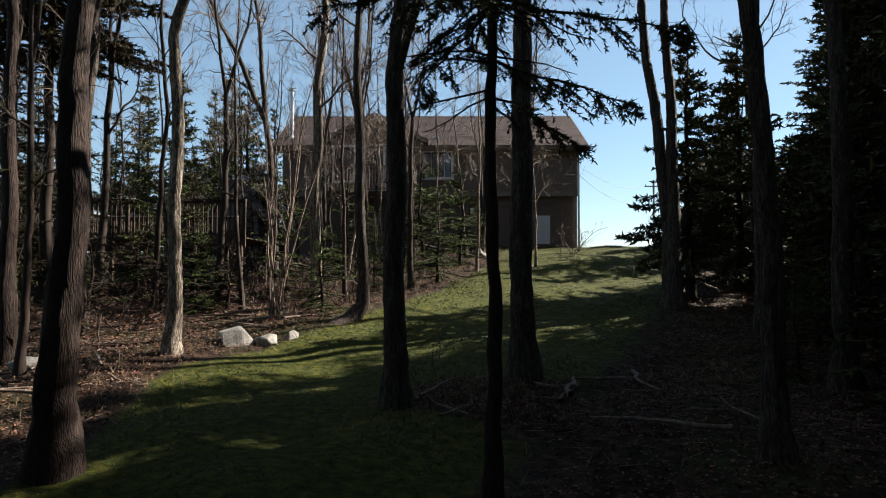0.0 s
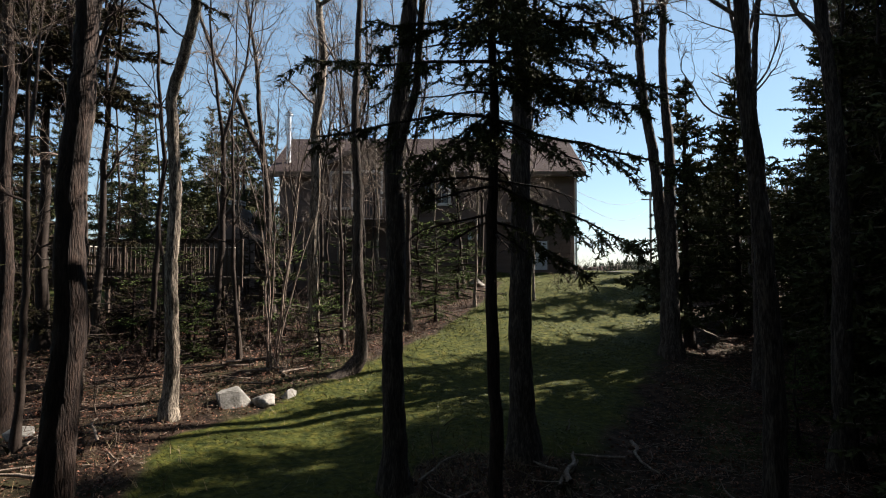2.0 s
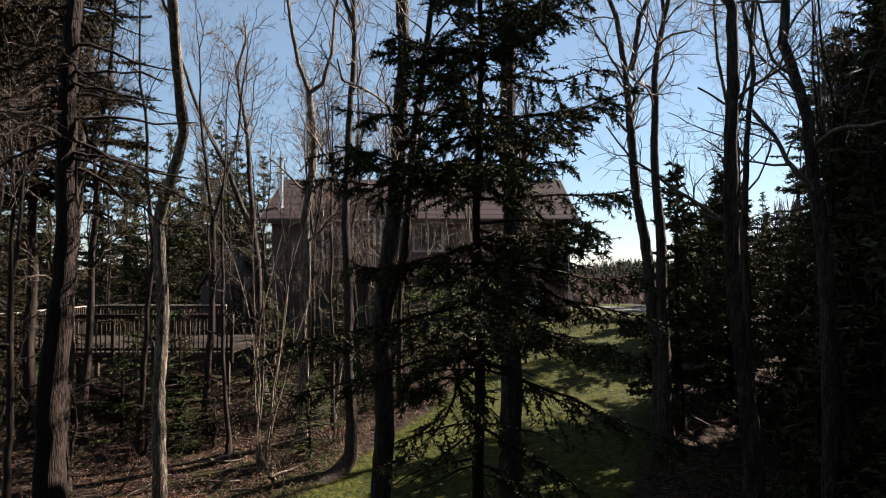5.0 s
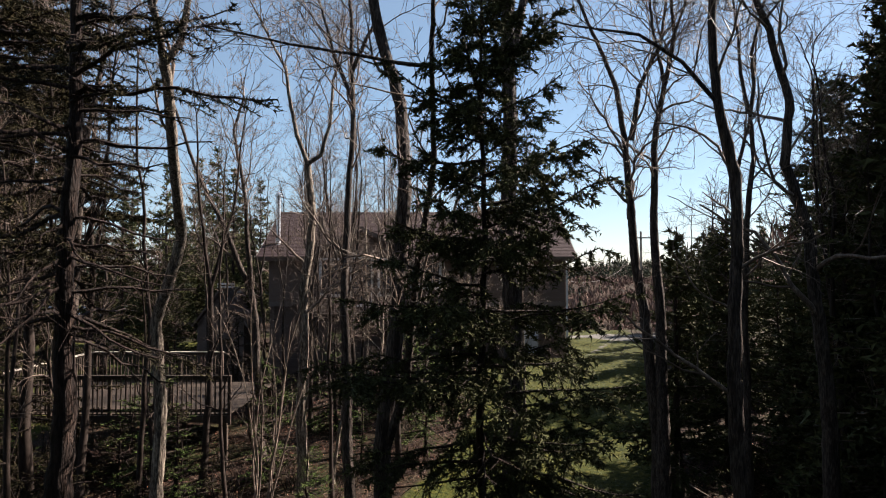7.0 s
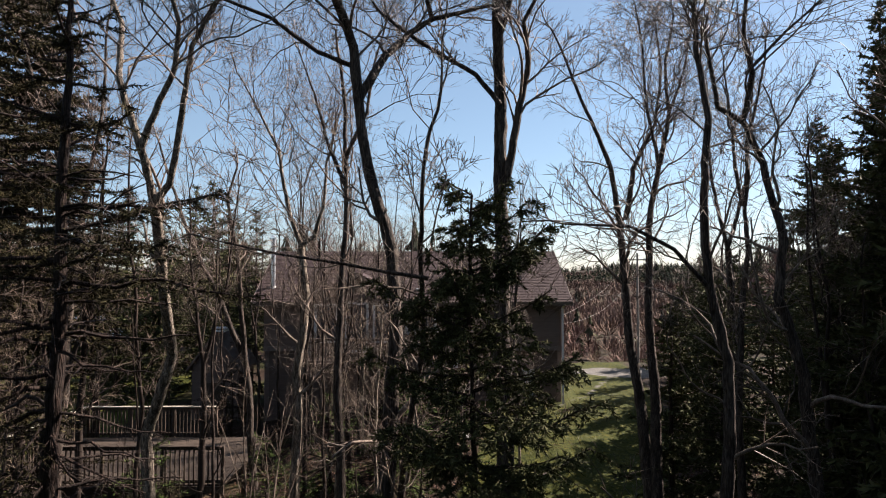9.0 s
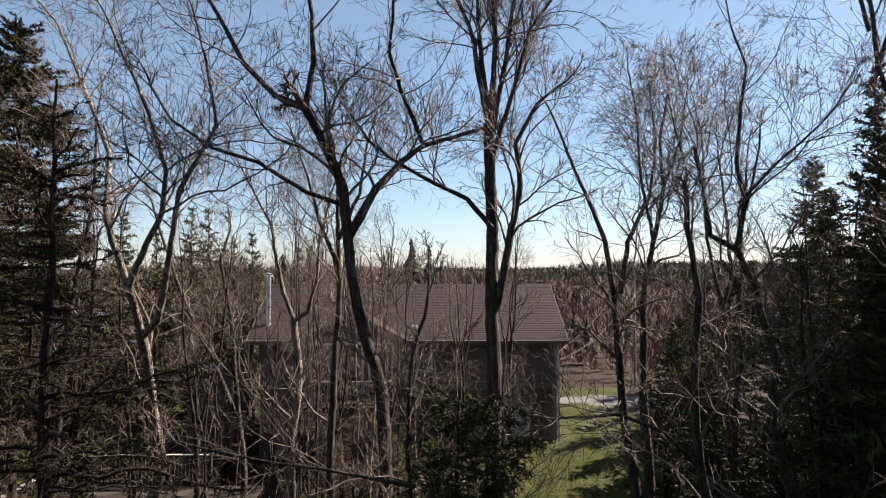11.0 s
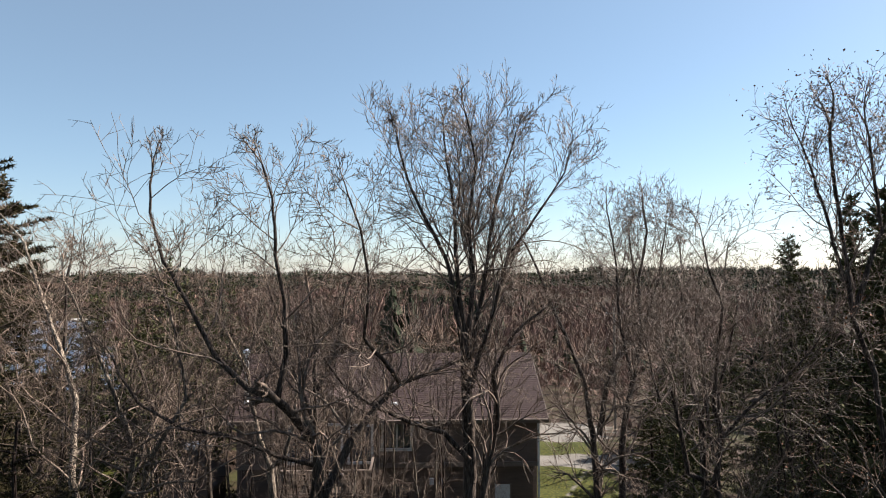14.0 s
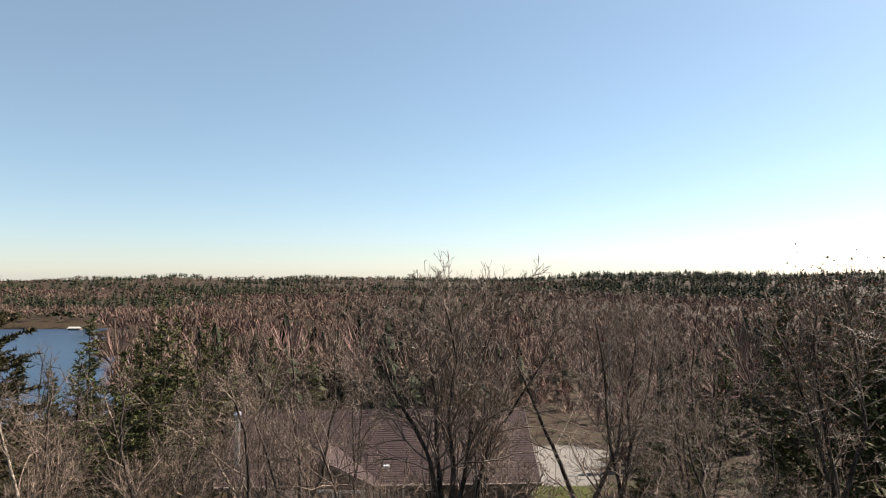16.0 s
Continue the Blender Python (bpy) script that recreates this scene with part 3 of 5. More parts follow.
near_tree(-0.75, 9.2, ([(-0.75, 9.20, 3.04), (-0.75, 9.10, 5.02), (-0.43, 9.00, 8.72), (-0.54, 9.00, 9.94), (-0.80, 8.90, 10.94), (-0.97, 8.90, 11.98)], 0.17, 0.068), fork_left + fork_right + lean_stem, 11, limbs=11, first=0.55, reach=1.6, rise=38)
# straight tree with the broom-like crown
broom_limbs = [([(1.17, 10.20, 10.96), (1.35, 10.10, 11.83), (1.52, 10.00, 12.86), (1.43, 10.00, 13.50), (1.79, 10.00, 14.11), (2.23, 10.00, 14.46)], 0.075, 0.018),
               ([(1.08, 10.00, 12.20), (0.70, 9.90, 12.63), (0.23, 9.70, 12.83), (-0.34, 9.50, 13.14), (-0.74, 9.40, 13.41), (-1.14, 9.30, 13.96)], 0.045, 0.014)]
broom_crown = [([(1.02, 9.80, 13.76), (0.71, 9.70, 15.21), (0.46, 9.60, 15.70), (0.21, 9.50, 16.26), (0.00, 9.40, 16.98)], 0.05, 0.012),
               ([(1.02, 9.80, 13.76), (0.85, 9.90, 15.84), (0.73, 10.00, 16.72), (0.69, 10.00, 17.4)], 0.05, 0.012),
               ([(1.02, 9.80, 13.76), (1.13, 9.70, 14.96), (1.05, 9.50, 15.78), (1.12, 9.40, 16.58), (0.98, 9.30, 17.3)], 0.055, 0.012),
               ([(1.06, 9.90, 13.55), (1.42, 10.00, 15.59), (1.63, 10.20, 16.51), (1.86, 10.30, 17.25)], 0.05, 0.012),
               ([(1.10, 9.90, 13.30), (1.68, 10.00, 15.25), (2.12, 10.00, 15.86), (2.57, 10.00, 16.57)], 0.045, 0.012)]
near_tree(1.15, 10.2, ([(1.12, 10.20, 3.56), (1.16, 10.20, 5.78), (1.11, 10.20, 9.22), (1.12, 10.20, 11.90), (1.05, 10.10, 12.73), (1.02, 9.80, 13.76)], 0.20, 0.08), broom_limbs + broom_crown, 12, limbs=17, first=0.48, reach=1.6, rise=28, plan={1: (9, 38, 0.5), 2: (5, 36, 0.5), 3: (1, 34, 0.6)})
# pale tree beside the rocks, its head leaning out towards the light
near_tree(-5.03, 11.96, ([(-5.04, 12.00, 1.39), (-5.02, 12.00, 4.29), (-4.98, 11.80, 6.75), (-4.41, 11.30, 8.21), (-4.18, 10.50, 9.17), (-3.94, 9.40, 10.61)], 0.135, 0.075),
          [([(-3.94, 9.40, 10.61), (-3.95, 9.00, 11.32), (-4.24, 9.00, 12.26), (-4.52, 9.50, 13.25), (-5.17, 10.00, 14.52), (-5.81, 10.50, 15.46), (-6.45, 10.50, 16.19)], 0.06, 0.012),
           ([(-3.95, 9.00, 11.32), (-3.37, 8.60, 12.33), (-3.24, 8.40, 12.82), (-3.35, 8.20, 13.51), (-3.53, 8.20, 13.97), (-4.02, 8.20, 14.93)], 0.05, 0.012),
           ([(-3.94, 9.40, 10.61), (-3.64, 9.20, 10.85), (-3.38, 8.90, 11.77), (-3.10, 8.60, 12.58), (-2.62, 8.50, 13.42), (-2.88, 8.30, 14.89)], 0.055, 0.012)], 13, bark=BARK_GREY, label=PALE, limbs=10, first=0.55, reach=1.9)
near_tree(-3.38, 16.7, ([(-3.39, 16.60, 3.29), (-3.35, 16.60, 7.19), (-3.20, 16.50, 8.06), (-3.13, 16.40, 9.19), (-3.22, 16.30, 10.31)], 0.15, 0.085),
          [([(-3.22, 16.30, 10.31), (-3.51, 16.30, 11.02), (-3.70, 16.30, 11.87), (-3.75, 16.20, 12.67), (-4.22, 16.10, 13.56), (-4.76, 16.00, 14.52)], 0.065, 0.016),
           ([(-3.22, 16.30, 10.31), (-2.90, 16.30, 10.52), (-2.65, 16.20, 11.25), (-2.63, 16.20, 12.32), (-2.14, 16.10, 13.85)], 0.06, 0.016)], 14, bark=BARK_GREY, label=PALE, limbs=12, first=0.5)
# tree that springs sideways from the bank
near_tree(-2.62, 14.55, ([(-2.45, 14.70, 1.14), (-2.21, 14.90, 1.27), (-1.99, 15.00, 1.65), (-1.98, 15.00, 2.81), (-2.06, 15.00, 5.41), (-2.12, 15.00, 8.05), (-1.95, 15.00, 10.53), (-1.97, 15.10, 11.75), (-1.98, 15.10, 13.32), (-2.13, 15.00, 14.61)], 0.15, 0.035),
          [([(-1.97, 15.10, 11.62), (-2.37, 15.00, 12.64), (-2.70, 15.00, 13.69), (-3.04, 15.00, 14.74)], 0.055, 0.014),
           ([(-1.97, 15.10, 12.27), (-1.47, 15.00, 13.30), (-1.34, 15.00, 14.48), (-0.96, 15.00, 15.55)], 0.055, 0.014)], 15, limbs=12, first=0.5, rise=32, label="leafless hardwood with a foot that curves out of the bank")
# twin trees at the top of the lawn
near_tree(5.5, 16.3, ([(5.44, 16.30, 3.55), (5.23, 16.40, 6.11), (5.02, 16.50, 7.75), (4.84, 16.50, 9.48), (4.79, 16.50, 10.93), (4.53, 16.50, 12.25), (4.11, 16.50, 13.40), (3.53, 16.40, 14.67), (3.01, 16.30, 15.79)], 0.20, 0.022),
          [([(4.92, 16.50, 10.96), (5.11, 16.50, 12.25), (5.70, 16.50, 13.41), (5.86, 16.50, 14.86), (5.70, 16.40, 16.14)], 0.08, 0.016)], 16, limbs=16, first=0.5, reach=2.2)
near_tree(5.52, 16.0, ([(5.50, 16.10, 3.12), (5.53, 16.20, 5.64), (5.46, 16.20, 7.28), (5.39, 16.30, 9.14), (5.44, 16.30, 10.72), (5.70, 16.30, 12.32), (5.99, 16.30, 13.65), (5.87, 16.20, 14.91), (6.06, 16.20, 16.06), (5.98, 16.20, 16.9)], 0.19, 0.018), [([(5.70, 16.30, 12.32), (5.42, 16.25, 13.6), (5.30, 16.20, 15.2), (5.10, 16.30, 16.7)], 0.05, 0.016), ([(5.99, 16.30, 13.65), (6.45, 16.35, 14.9), (6.62, 16.30, 16.3)], 0.04, 0.014)], 26, limbs=20, first=0.5, reach=2.0)
# crooked tree that bends over to the light
near_tree(5.95, 9.95, ([(5.90, 9.90, 2.92), (5.85, 9.80, 5.20), (5.54, 9.70, 8.08), (5.16, 9.70, 9.23), (5.30, 9.70, 10.20), (4.98, 9.70, 11.24), (4.67, 9.70, 11.88), (4.79, 9.60, 12.58), (4.66, 9.50, 13.02), (4.67, 9.40, 13.75), (4.73, 9.40, 14.52), (4.49, 9.40, 15.10), (4.46, 9.40, 15.5)], 0.17, 0.010),
          [([(4.67, 9.70, 11.88), (4.27, 9.60, 12.07), (4.11, 9.50, 12.71), (3.96, 9.40, 13.35), (3.78, 9.30, 13.16), (3.59, 9.30, 13.89)], 0.045, 0.012),
           ([(4.65, 9.50, 12.53), (5.22, 9.40, 13.14), (5.75, 9.30, 13.66), (6.03, 9.20, 14.05)], 0.028, 0.010)], 18, limbs=26, first=0.4, reach=2.1, rise=40, label="leafless hardwood with a crooked dark stem")
near_tree(3.5, 7.1, ([(3.46, 7.10, 2.77), (3.36, 7.00, 3.91), (3.18, 7.00, 5.46), (3.16, 7.00, 7.11), (3.20, 7.00, 8.65), (3.04, 7.00, 9.51), (2.95, 7.00, 10.30), (2.96, 7.00, 10.78), (3.01, 7.00, 11.27), (2.91, 7.00, 12.20)], 0.135, 0.03),
          [([(2.99, 7.00, 9.47), (2.62, 6.90, 9.85), (2.08, 6.70, 10.08), (1.34, 6.50, 10.09)], 0.028, 0.010)], 27, limbs=12, first=0.36, reach=1.5, rise=38)
near_tree(6.6, 14.0, ([(6.59, 14.00, 3.62), (6.56, 14.00, 6.98), (6.62, 14.00, 8.56), (6.83, 14.00, 10.05), (6.72, 14.00, 11.05), (6.82, 14.00, 11.65), (6.83, 14.00, 12.34), (7.07, 14.00, 13.33), (7.27, 14.00, 14.57)], 0.12, 0.02),
          [([(6.72, 14.00, 11.05), (6.57, 14.00, 11.91), (6.45, 14.00, 13.08), (6.34, 14.00, 14.32)], 0.05, 0.014)], 17, limbs=16, first=0.4)
near_tree(7.6, 9.0, ([(7.4, 9.0, 6.0), (6.9, 9.0, 11.5), (6.75, 9.0, 13.6), (6.4, 9.0, 14.4), (6.28, 9.0, 15.4), (5.95, 8.7, 17.0)], 0.11, 0.02),
          [([(6.4, 9.0, 14.4), (6.8, 8.9, 15.6), (6.6, 8.9, 17.1)], 0.04, 0.015), ([(6.3, 9.0, 14.9), (6.0, 8.9, 15.8), (5.6, 8.8, 16.8)], 0.03, 0.012)], 19, limbs=16, first=0.6, reach=1.5, tip=0.5, leaf=1300, label="leafless oak with a few dry russet leaves")
near_tree(-8.0, 14.2, ([(-7.9, 14.2, 6.0), (-7.6, 14.2, 10.5)], 0.13, 0.08),
          [([(-7.6, 14.2, 10.5), (-8.1, 14.2, 12.2), (-8.9, 14.2, 14.8)], 0.06, 0.02), ([(-7.6, 14.2, 10.5), (-7.2, 14.2, 12.4), (-7.0, 14.2, 15.2)], 0.06, 0.02)], 20, limbs=9, first=0.7)
near_tree(-5.3, 20.0, ([(-5.45, 20.00, 5.55), (-5.64, 20.00, 7.04), (-6.35, 20.00, 8.71), (-7.03, 20.00, 10.04), (-7.56, 20.00, 11.30), (-7.98, 20.00, 12.53), (-8.30, 20.00, 13.60)], 0.14, 0.03),
          [([(-5.64, 20.00, 7.04), (-5.72, 19.80, 9.08), (-5.78, 19.60, 9.97), (-6.06, 19.60, 11.87), (-5.81, 19.60, 12.91)], 0.09, 0.03)], 21, limbs=9, first=0.5)
near_tree(-11.2, 10.6, ([(-11.2, 10.6, 6.0), (-10.9, 10.5, 11.0), (-11.0, 10.5, 14.8)], 0.14, 0.03), [], 22, limbs=10, first=0.5)
near_tree(9.6, 20.5, ([(9.5, 20.5, 6.0), (9.3, 20.5, 10.4)], 0.17, 0.10),
          [([(9.3, 20.5, 10.4), (8.8, 20.5, 12.6), (8.7, 20.5, 15.8)], 0.07, 0.02), ([(9.3, 20.5, 10.4), (9.9, 20.5, 12.4), (10.2, 20.5, 15.6)], 0.07, 0.02)], 23, limbs=9, first=0.7)

# conifers
SPRUCE = "dark green spruces by the lawn"
conifer("spruce_tree", "slim dark spruce with drooping boughs over the lawn", foot(0.42, 6.1), 10.1, 1.75, 3.8, 31, r0=0.078, whorl=0.32, per=6, side=0.09, needle=(105, 0.055, 0.017, 0.75), droop=0.4, bare=0.17, clear=4.7, shape=0.5, sprays=6, stout=0.6, kink=0.11, group=SPRUCE)
conifer("spruce_tree", "big dark conifer trunk with mostly dead lower boughs", foot(-4.06, 6.8), 13.2, 2.7, 6.7, 32, r0=0.21, lean=(0.35, 0.0), whorl=0.36, per=6, side=0.12, needle=(110, 0.075, 0.017), foliage=NEEDLE_PINE, bare=0.75, droop=0.3, group=SPRUCE, stout=0.9, kink=0.16)
conifer("pine_tree", "pine with layered boughs and sunlit trunk", foot(-10.3, 16.7), 16.4, 3.1, 6.4, 33, r0=0.17, whorl=0.38, per=8, side=0.12, needle=(80, 0.14, 0.044), foliage=NEEDLE_PINE, bark=BARK_YOUNG, bare=0.1, droop=0.12, tip_only=0.15, shape=0.6)
conifer("pine_tree", "dark conifer with sparse layered boughs", foot(-7.9, 11.7), 14.3, 2.6, 8.4, 34, r0=0.17, whorl=0.38, per=7, side=0.12, needle=(140, 0.10, 0.020), foliage=NEEDLE_PINE, bare=0.12, droop=0.16, tip_only=0.25, shape=0.5, kink=0.1)
conifer("spruce_tree", "dark spruce beside the pine", foot(-11.9, 17.6), 13.5, 3.2, 1.0, 36, r0=0.17, whorl=0.38, per=7, side=0.2, needle=(46, 0.12, 0.036), foliage=NEEDLE_PINE, bare=0.1, group=SPRUCE)
# spruces by the lawn; those right of the view are added to cast shade
RIGHT = [(13.6, 17.2, 15.4, 3.0, 1.0), (6.3, 17.2, 7.2, 1.7, 0.8), (8.2, 18.6, 7.4, 1.9, 0.6), (12.6, 18.0, 15.6, 2.8, 1.0), (8.8, 12.2, 12.9, 2.7, 0.7), (11.4, 15.0, 16.0, 2.4, 0.8), (8.6, 8.2, 12.0, 2.2, 1.0),
         (10.4, 24.5, 6.0, 1.9, 0.6), (14.0, 22.5, 12.0, 2.8, 1.0), (17.8, 30.0, 13.5, 3.4, 1.0), (6.6, 8.8, 4.2, 1.4, 0.3), (11.4, 10.2, 14.0, 2.8, 0.8), (14.8, 15.0, 15.0, 3.0, 1.0), (10.2, 6.2, 13.0, 2.6, 0.8), (12.8, 30.5, 5.6, 1.8, 0.6), (9.5, 17.5, 4.4, 1.7, 0.3), (11.2, 20.5, 4.8, 1.8, 0.3), (13.0, 25.0, 4.8, 1.9, 0.3), (10.6, 17.0, 6.0, 1.9, 0.4), (15.8, 27.5, 6.5, 2.2, 0.4), (7.4, 12.8, 3.2, 1.3, 0.3), (8.4, 10.4, 13.0, 2.2, 2.0), (10.6, 12.3, 17.0, 3.4, 1.5), (13.4, 13.0, 16.0, 3.0, 1.5),
         (11.5, 7.4, 14.5, 3.0, 0.8), (14.0, 9.3, 16.5, 3.2, 1.0), (12.8, 5.0, 15.0, 3.0, 1.0), (16.5, 11.0, 17.5, 3.4, 1.0), (12.2, 33, 5.0, 1.9, 0.3), (14.0, 36.5, 5.6, 2.0, 0.4), (11.2, 27.8, 4.2, 1.6, 0.3), (16.2, 40.5, 6.0, 2.2, 0.4), (12.2, 16.2, 15.0, 2.8, 0.6), (9.4, 15.0, 9.0, 2.3, 0.4), (13.6, 31.2, 6.0, 2.0, 0.3), (15.8, 34.2, 7.0, 2.2, 0.3), (18.5, 44.0, 7.0, 2.3, 0.4), (13.2, 16.6, 14.5, 3.2, 0.8)]
for i, (x, y, h, r, low) in enumerate(RIGHT):
    conifer("spruce_tree", "dense dark spruce beside the lawn, the unseen ones added for shade", foot(x, y), h, r, low, 40 + i, r0=0.05 + 0.011 * h, whorl=0.36, per=7, side=0.24, needle=(42, 0.165, 0.072) if x < 0.78 * y else (17, 0.28, 0.11), group=SPRUCE, bare=0.15, bough=BARK_LIMB, coarse=x > 0.78 * y)
BACK = [(-19.4, 42, 12.4), (-13.6, 40.7, 12.6), (-24.5, 47, 8.5), (-18.0, 50, 13.0), (-12.6, 47, 11.0), (-28.5, 44, 8.0), (-22.5, 40, 9.5), (-16.0, 38, 8.5), (-13.4, 41, 7.5), (-33, 50, 7)]
BACK += [(-10.5 - 1.55 * i, 34 + 5 * abs(math.sin(i * 2.3)), 6.5 + 4.5 * abs(math.sin(i * 1.3 + 1))) for i in range(13)]
far_spruce = [conifer("spruce_tree", "sunlit green spruce behind the low deck", foot(-19.4, 42), 12.4, 2.6, 0.8, 60 + k, r0=0.2, whorl=0.7, per=7, side=0.75, needle=(14, 0.32, 0.10), group="spruces behind the deck", coarse=True) for k in range(2)]
far_spruce[1].matrix_basis = pose(*foot(-13.6, 40.7), 0, 0, 70)
for i, (x, y, h) in enumerate(BACK[2:]):
    copy_thing(far_spruce[i % 2], pose(*foot(x, y), 0, 0, 53 * i) @ Matrix.Scale(h / 12.4, 4))

# dark conifers among the woods beside the low deck; needles darkened for the shade there
for i, (x, y, h, r) in enumerate([(-11.1, 15.6, 6.0, 2.0), (-12.0, 14.2, 2.4, 1.3), (-6.9, 17.6, 2.6, 1.1), (-10.2, 12.0, 2.2, 1.1), (-15.5, 18.5, 9.0, 2.4), (-8.3, 15.0, 2.0, 1.2), (-5.0, 18.8, 3.2, 1.2), (-9.7, 16.6, 1.6, 1.4), (-7.0, 16.0, 1.5, 1.3), (-8.4, 17.6, 2.0, 1.5), (-11.0, 17.4, 1.9, 1.5), (-6.2, 17.8, 1.7, 1.3), (-10.6, 15.0, 1.5, 1.2), (-5.6, 16.6, 1.2, 1.1), (-7.6, 13.6, 1.1, 1.0), (-1.6, 22.8, 4.6, 1.4), (-11.2, 28.4, 4.2, 1.7), (-8.4, 27.8, 3.6, 1.5), (-13.8, 27.6, 5.0, 1.8), (-15.4, 24.5, 5.0, 1.8)]):
    conifer("spruce_tree", "dark understorey spruce beside the low deck", foot(x, y), h, r, 0.3, 160 + i, r0=0.03 + 0.01 * h, whorl=0.3, per=6, side=0.2, needle=(50, 0.09, 0.02), foliage=NEEDLE_PINE, group="understorey spruces", bare=0.5)

# unseen woods added at the camera's back, to block sky fill
blocker_spruce = conifer("spruce_tree", "unseen dense spruce added to block sky light", foot(-3.5, -5.5), 12.5, 3.0, 0.5, 70, r0=0.2, whorl=0.55, per=7, side=0.42, needle=(10, 0.26, 0.11), group="spruces in the woods facing the house", coarse=True)
for i in range(28):
    a, d = radians(178 + 184 * (i % 14) / 13), (5.6 if i < 14 else 10.5) + 1.6 * math.sin(i * 2.1)
    x, y = d * 1.25 * math.cos(a), d * math.sin(a) - 0.5
    copy_thing(blocker_spruce, pose(*foot(x, y), 0, 0, 77 * i) @ Matrix.Scale((0.85 if i < 14 else 1.25) + 0.3 * abs(math.sin(i * 1.7)), 4))

# more unseen copies on either side, added to darken the foreground
for x, y, k in ((6.4, 2.4, 1.05), (7.4, 5.0, 1.0), (-6.6, 3.0, 1.0), (-7.4, 6.0, 0.95), (8.8, 2.0, 1.25), (-9.0, 2.0, 1.2)):
    copy_thing(blocker_spruce, pose(*foot(x, y), 0, 0, 61 * x) @ Matrix.Scale(k, 4))

# more leafless trees that fill the woods on both sides
FILL = "leafless trees filling the woods"
fill = []
for j in range(3):
    h = 10.5 + j
    fill.append(bare_tree("bare_tree", "leafless hardwood among the woods", (0, 0, 0),
                          [([(0, 0, 0), (0.1, 0.0, h * 0.3), (-0.05, 0.1, h * 0.55)], 0.11, 0.07), ([(-0.05, 0.1, h * 0.55), (-0.5, 0.0, h * 0.75), (-0.7, 0.2, h)], 0.055, 0.018), ([(-0.05, 0.1, h * 0.55), (0.45, 0.2, h * 0.75), (0.6, 0.1, h * 1.02)], 0.055, 0.018)],
                          140 + j, bark=BARK_YOUNG, limbs=8, first=0.6, reach=2.1, sides=8, plan={1: (8, 48, 0.52), 2: (5, 46, 0.5)}, group=FILL, rise=30))
SIDES = [(-9.5, 12.2), (-8.9, 16.6), (-11.8, 14.2), (-6.2, 17.4), (-2.6, 19.2), (-13.4, 17.8), (-9.9, 28.4), (10.0, 12.4), (11.6, 15.6), (13.8, 18.8), (9.4, 10.0), (12.6, 12.8), (15.2, 22.0), (-14.5, 12.0), (-7.4, 28.4), (-1.1, 19.4), (7.9, 11.9), (8.6, 13.6), (9.6, 15.6), (11.0, 18.6), (-6.8, 10.4), (-9.0, 10.0), (-7.4, 12.6), (-1.85, 25.5), (2.9, 25.6), (1.35, 26.6), (-4.9, 25.0), (-3.3, 26.2), (-1.95, 28.3), (3.25, 28.5), (1.45, 28.7), (-5.3, 28.2), (-6.6, 28.8), (-2.75, 22.2), (-4.3, 22.6)]
for i, (x, y) in enumerate(SIDES):
    m = pose(*foot(x, y, -0.05), 3 * math.sin(i), 3 * math.cos(2 * i), 131 * i) @ Matrix.Scale((0.92 if y < 22 or x > 5 else 0.86) + 0.14 * math.sin(i * 2.7), 4)
    if i < 3:
        fill[i].matrix_basis = m
    else:
        copy_thing(fill[i % 3], m)

# ---- young trees and undergrowth ----
YOUNG = "thin young trees among the woods"
young = []
for k in range(4):
    h = 8.5 + k
    young.append(bare_tree("young_tree", "thin young leafless tree with mottled bark", (0, 0, 0),
                           [([(0, 0, 0), (0.1 * k - 0.1, 0.12, h * 0.4), (0.2 - 0.1 * k, 0.0, h * 0.72), (0.1, -0.1, h * 0.92)], 0.055 + 0.008 * k, 0.014)], 80 + k,
                           bark=BARK_YOUNG, limbs=11, first=0.3, reach=1.35, sides=7, plan={1: (6, 45, 0.5), 2: (5, 40, 0.5)}, group=YOUNG))
rng = np.random.default_rng(5)
spots = []
while len(spots) < 32:
    if len(spots) < 13:
        x, y = rng.uniform(-15, 0.2), rng.uniform(12.5, 28)
        if x > np.interp(y, [12, 15, 22, 28], [-5.2, -3.4, -0.6, 0.4]) or (-13.6 < x < -5.6 and 19 < y < 27) or (x > -6.3 and y < 16):
            continue
    else:
        x, y = rng.uniform(6.5, 22), rng.uniform(9, 34)
        if x < 0.56 * y + 0.5:
            continue
    if min([math.hypot(x - a, y - b) for a, b in spots] + [9]) > 0.7:
        spots.append((x, y))
for i, (x, y) in enumerate(spots):
    m = pose(*foot(x, y, -0.05), rng.uniform(-4, 4), rng.uniform(-4, 4), rng.uniform(0, 360)) @ Matrix.Scale(rng.uniform(0.75, 1.3), 4)
    if i < 4:
        young[i].matrix_basis = m
    else:
        copy_thing(young[i % 4], m)


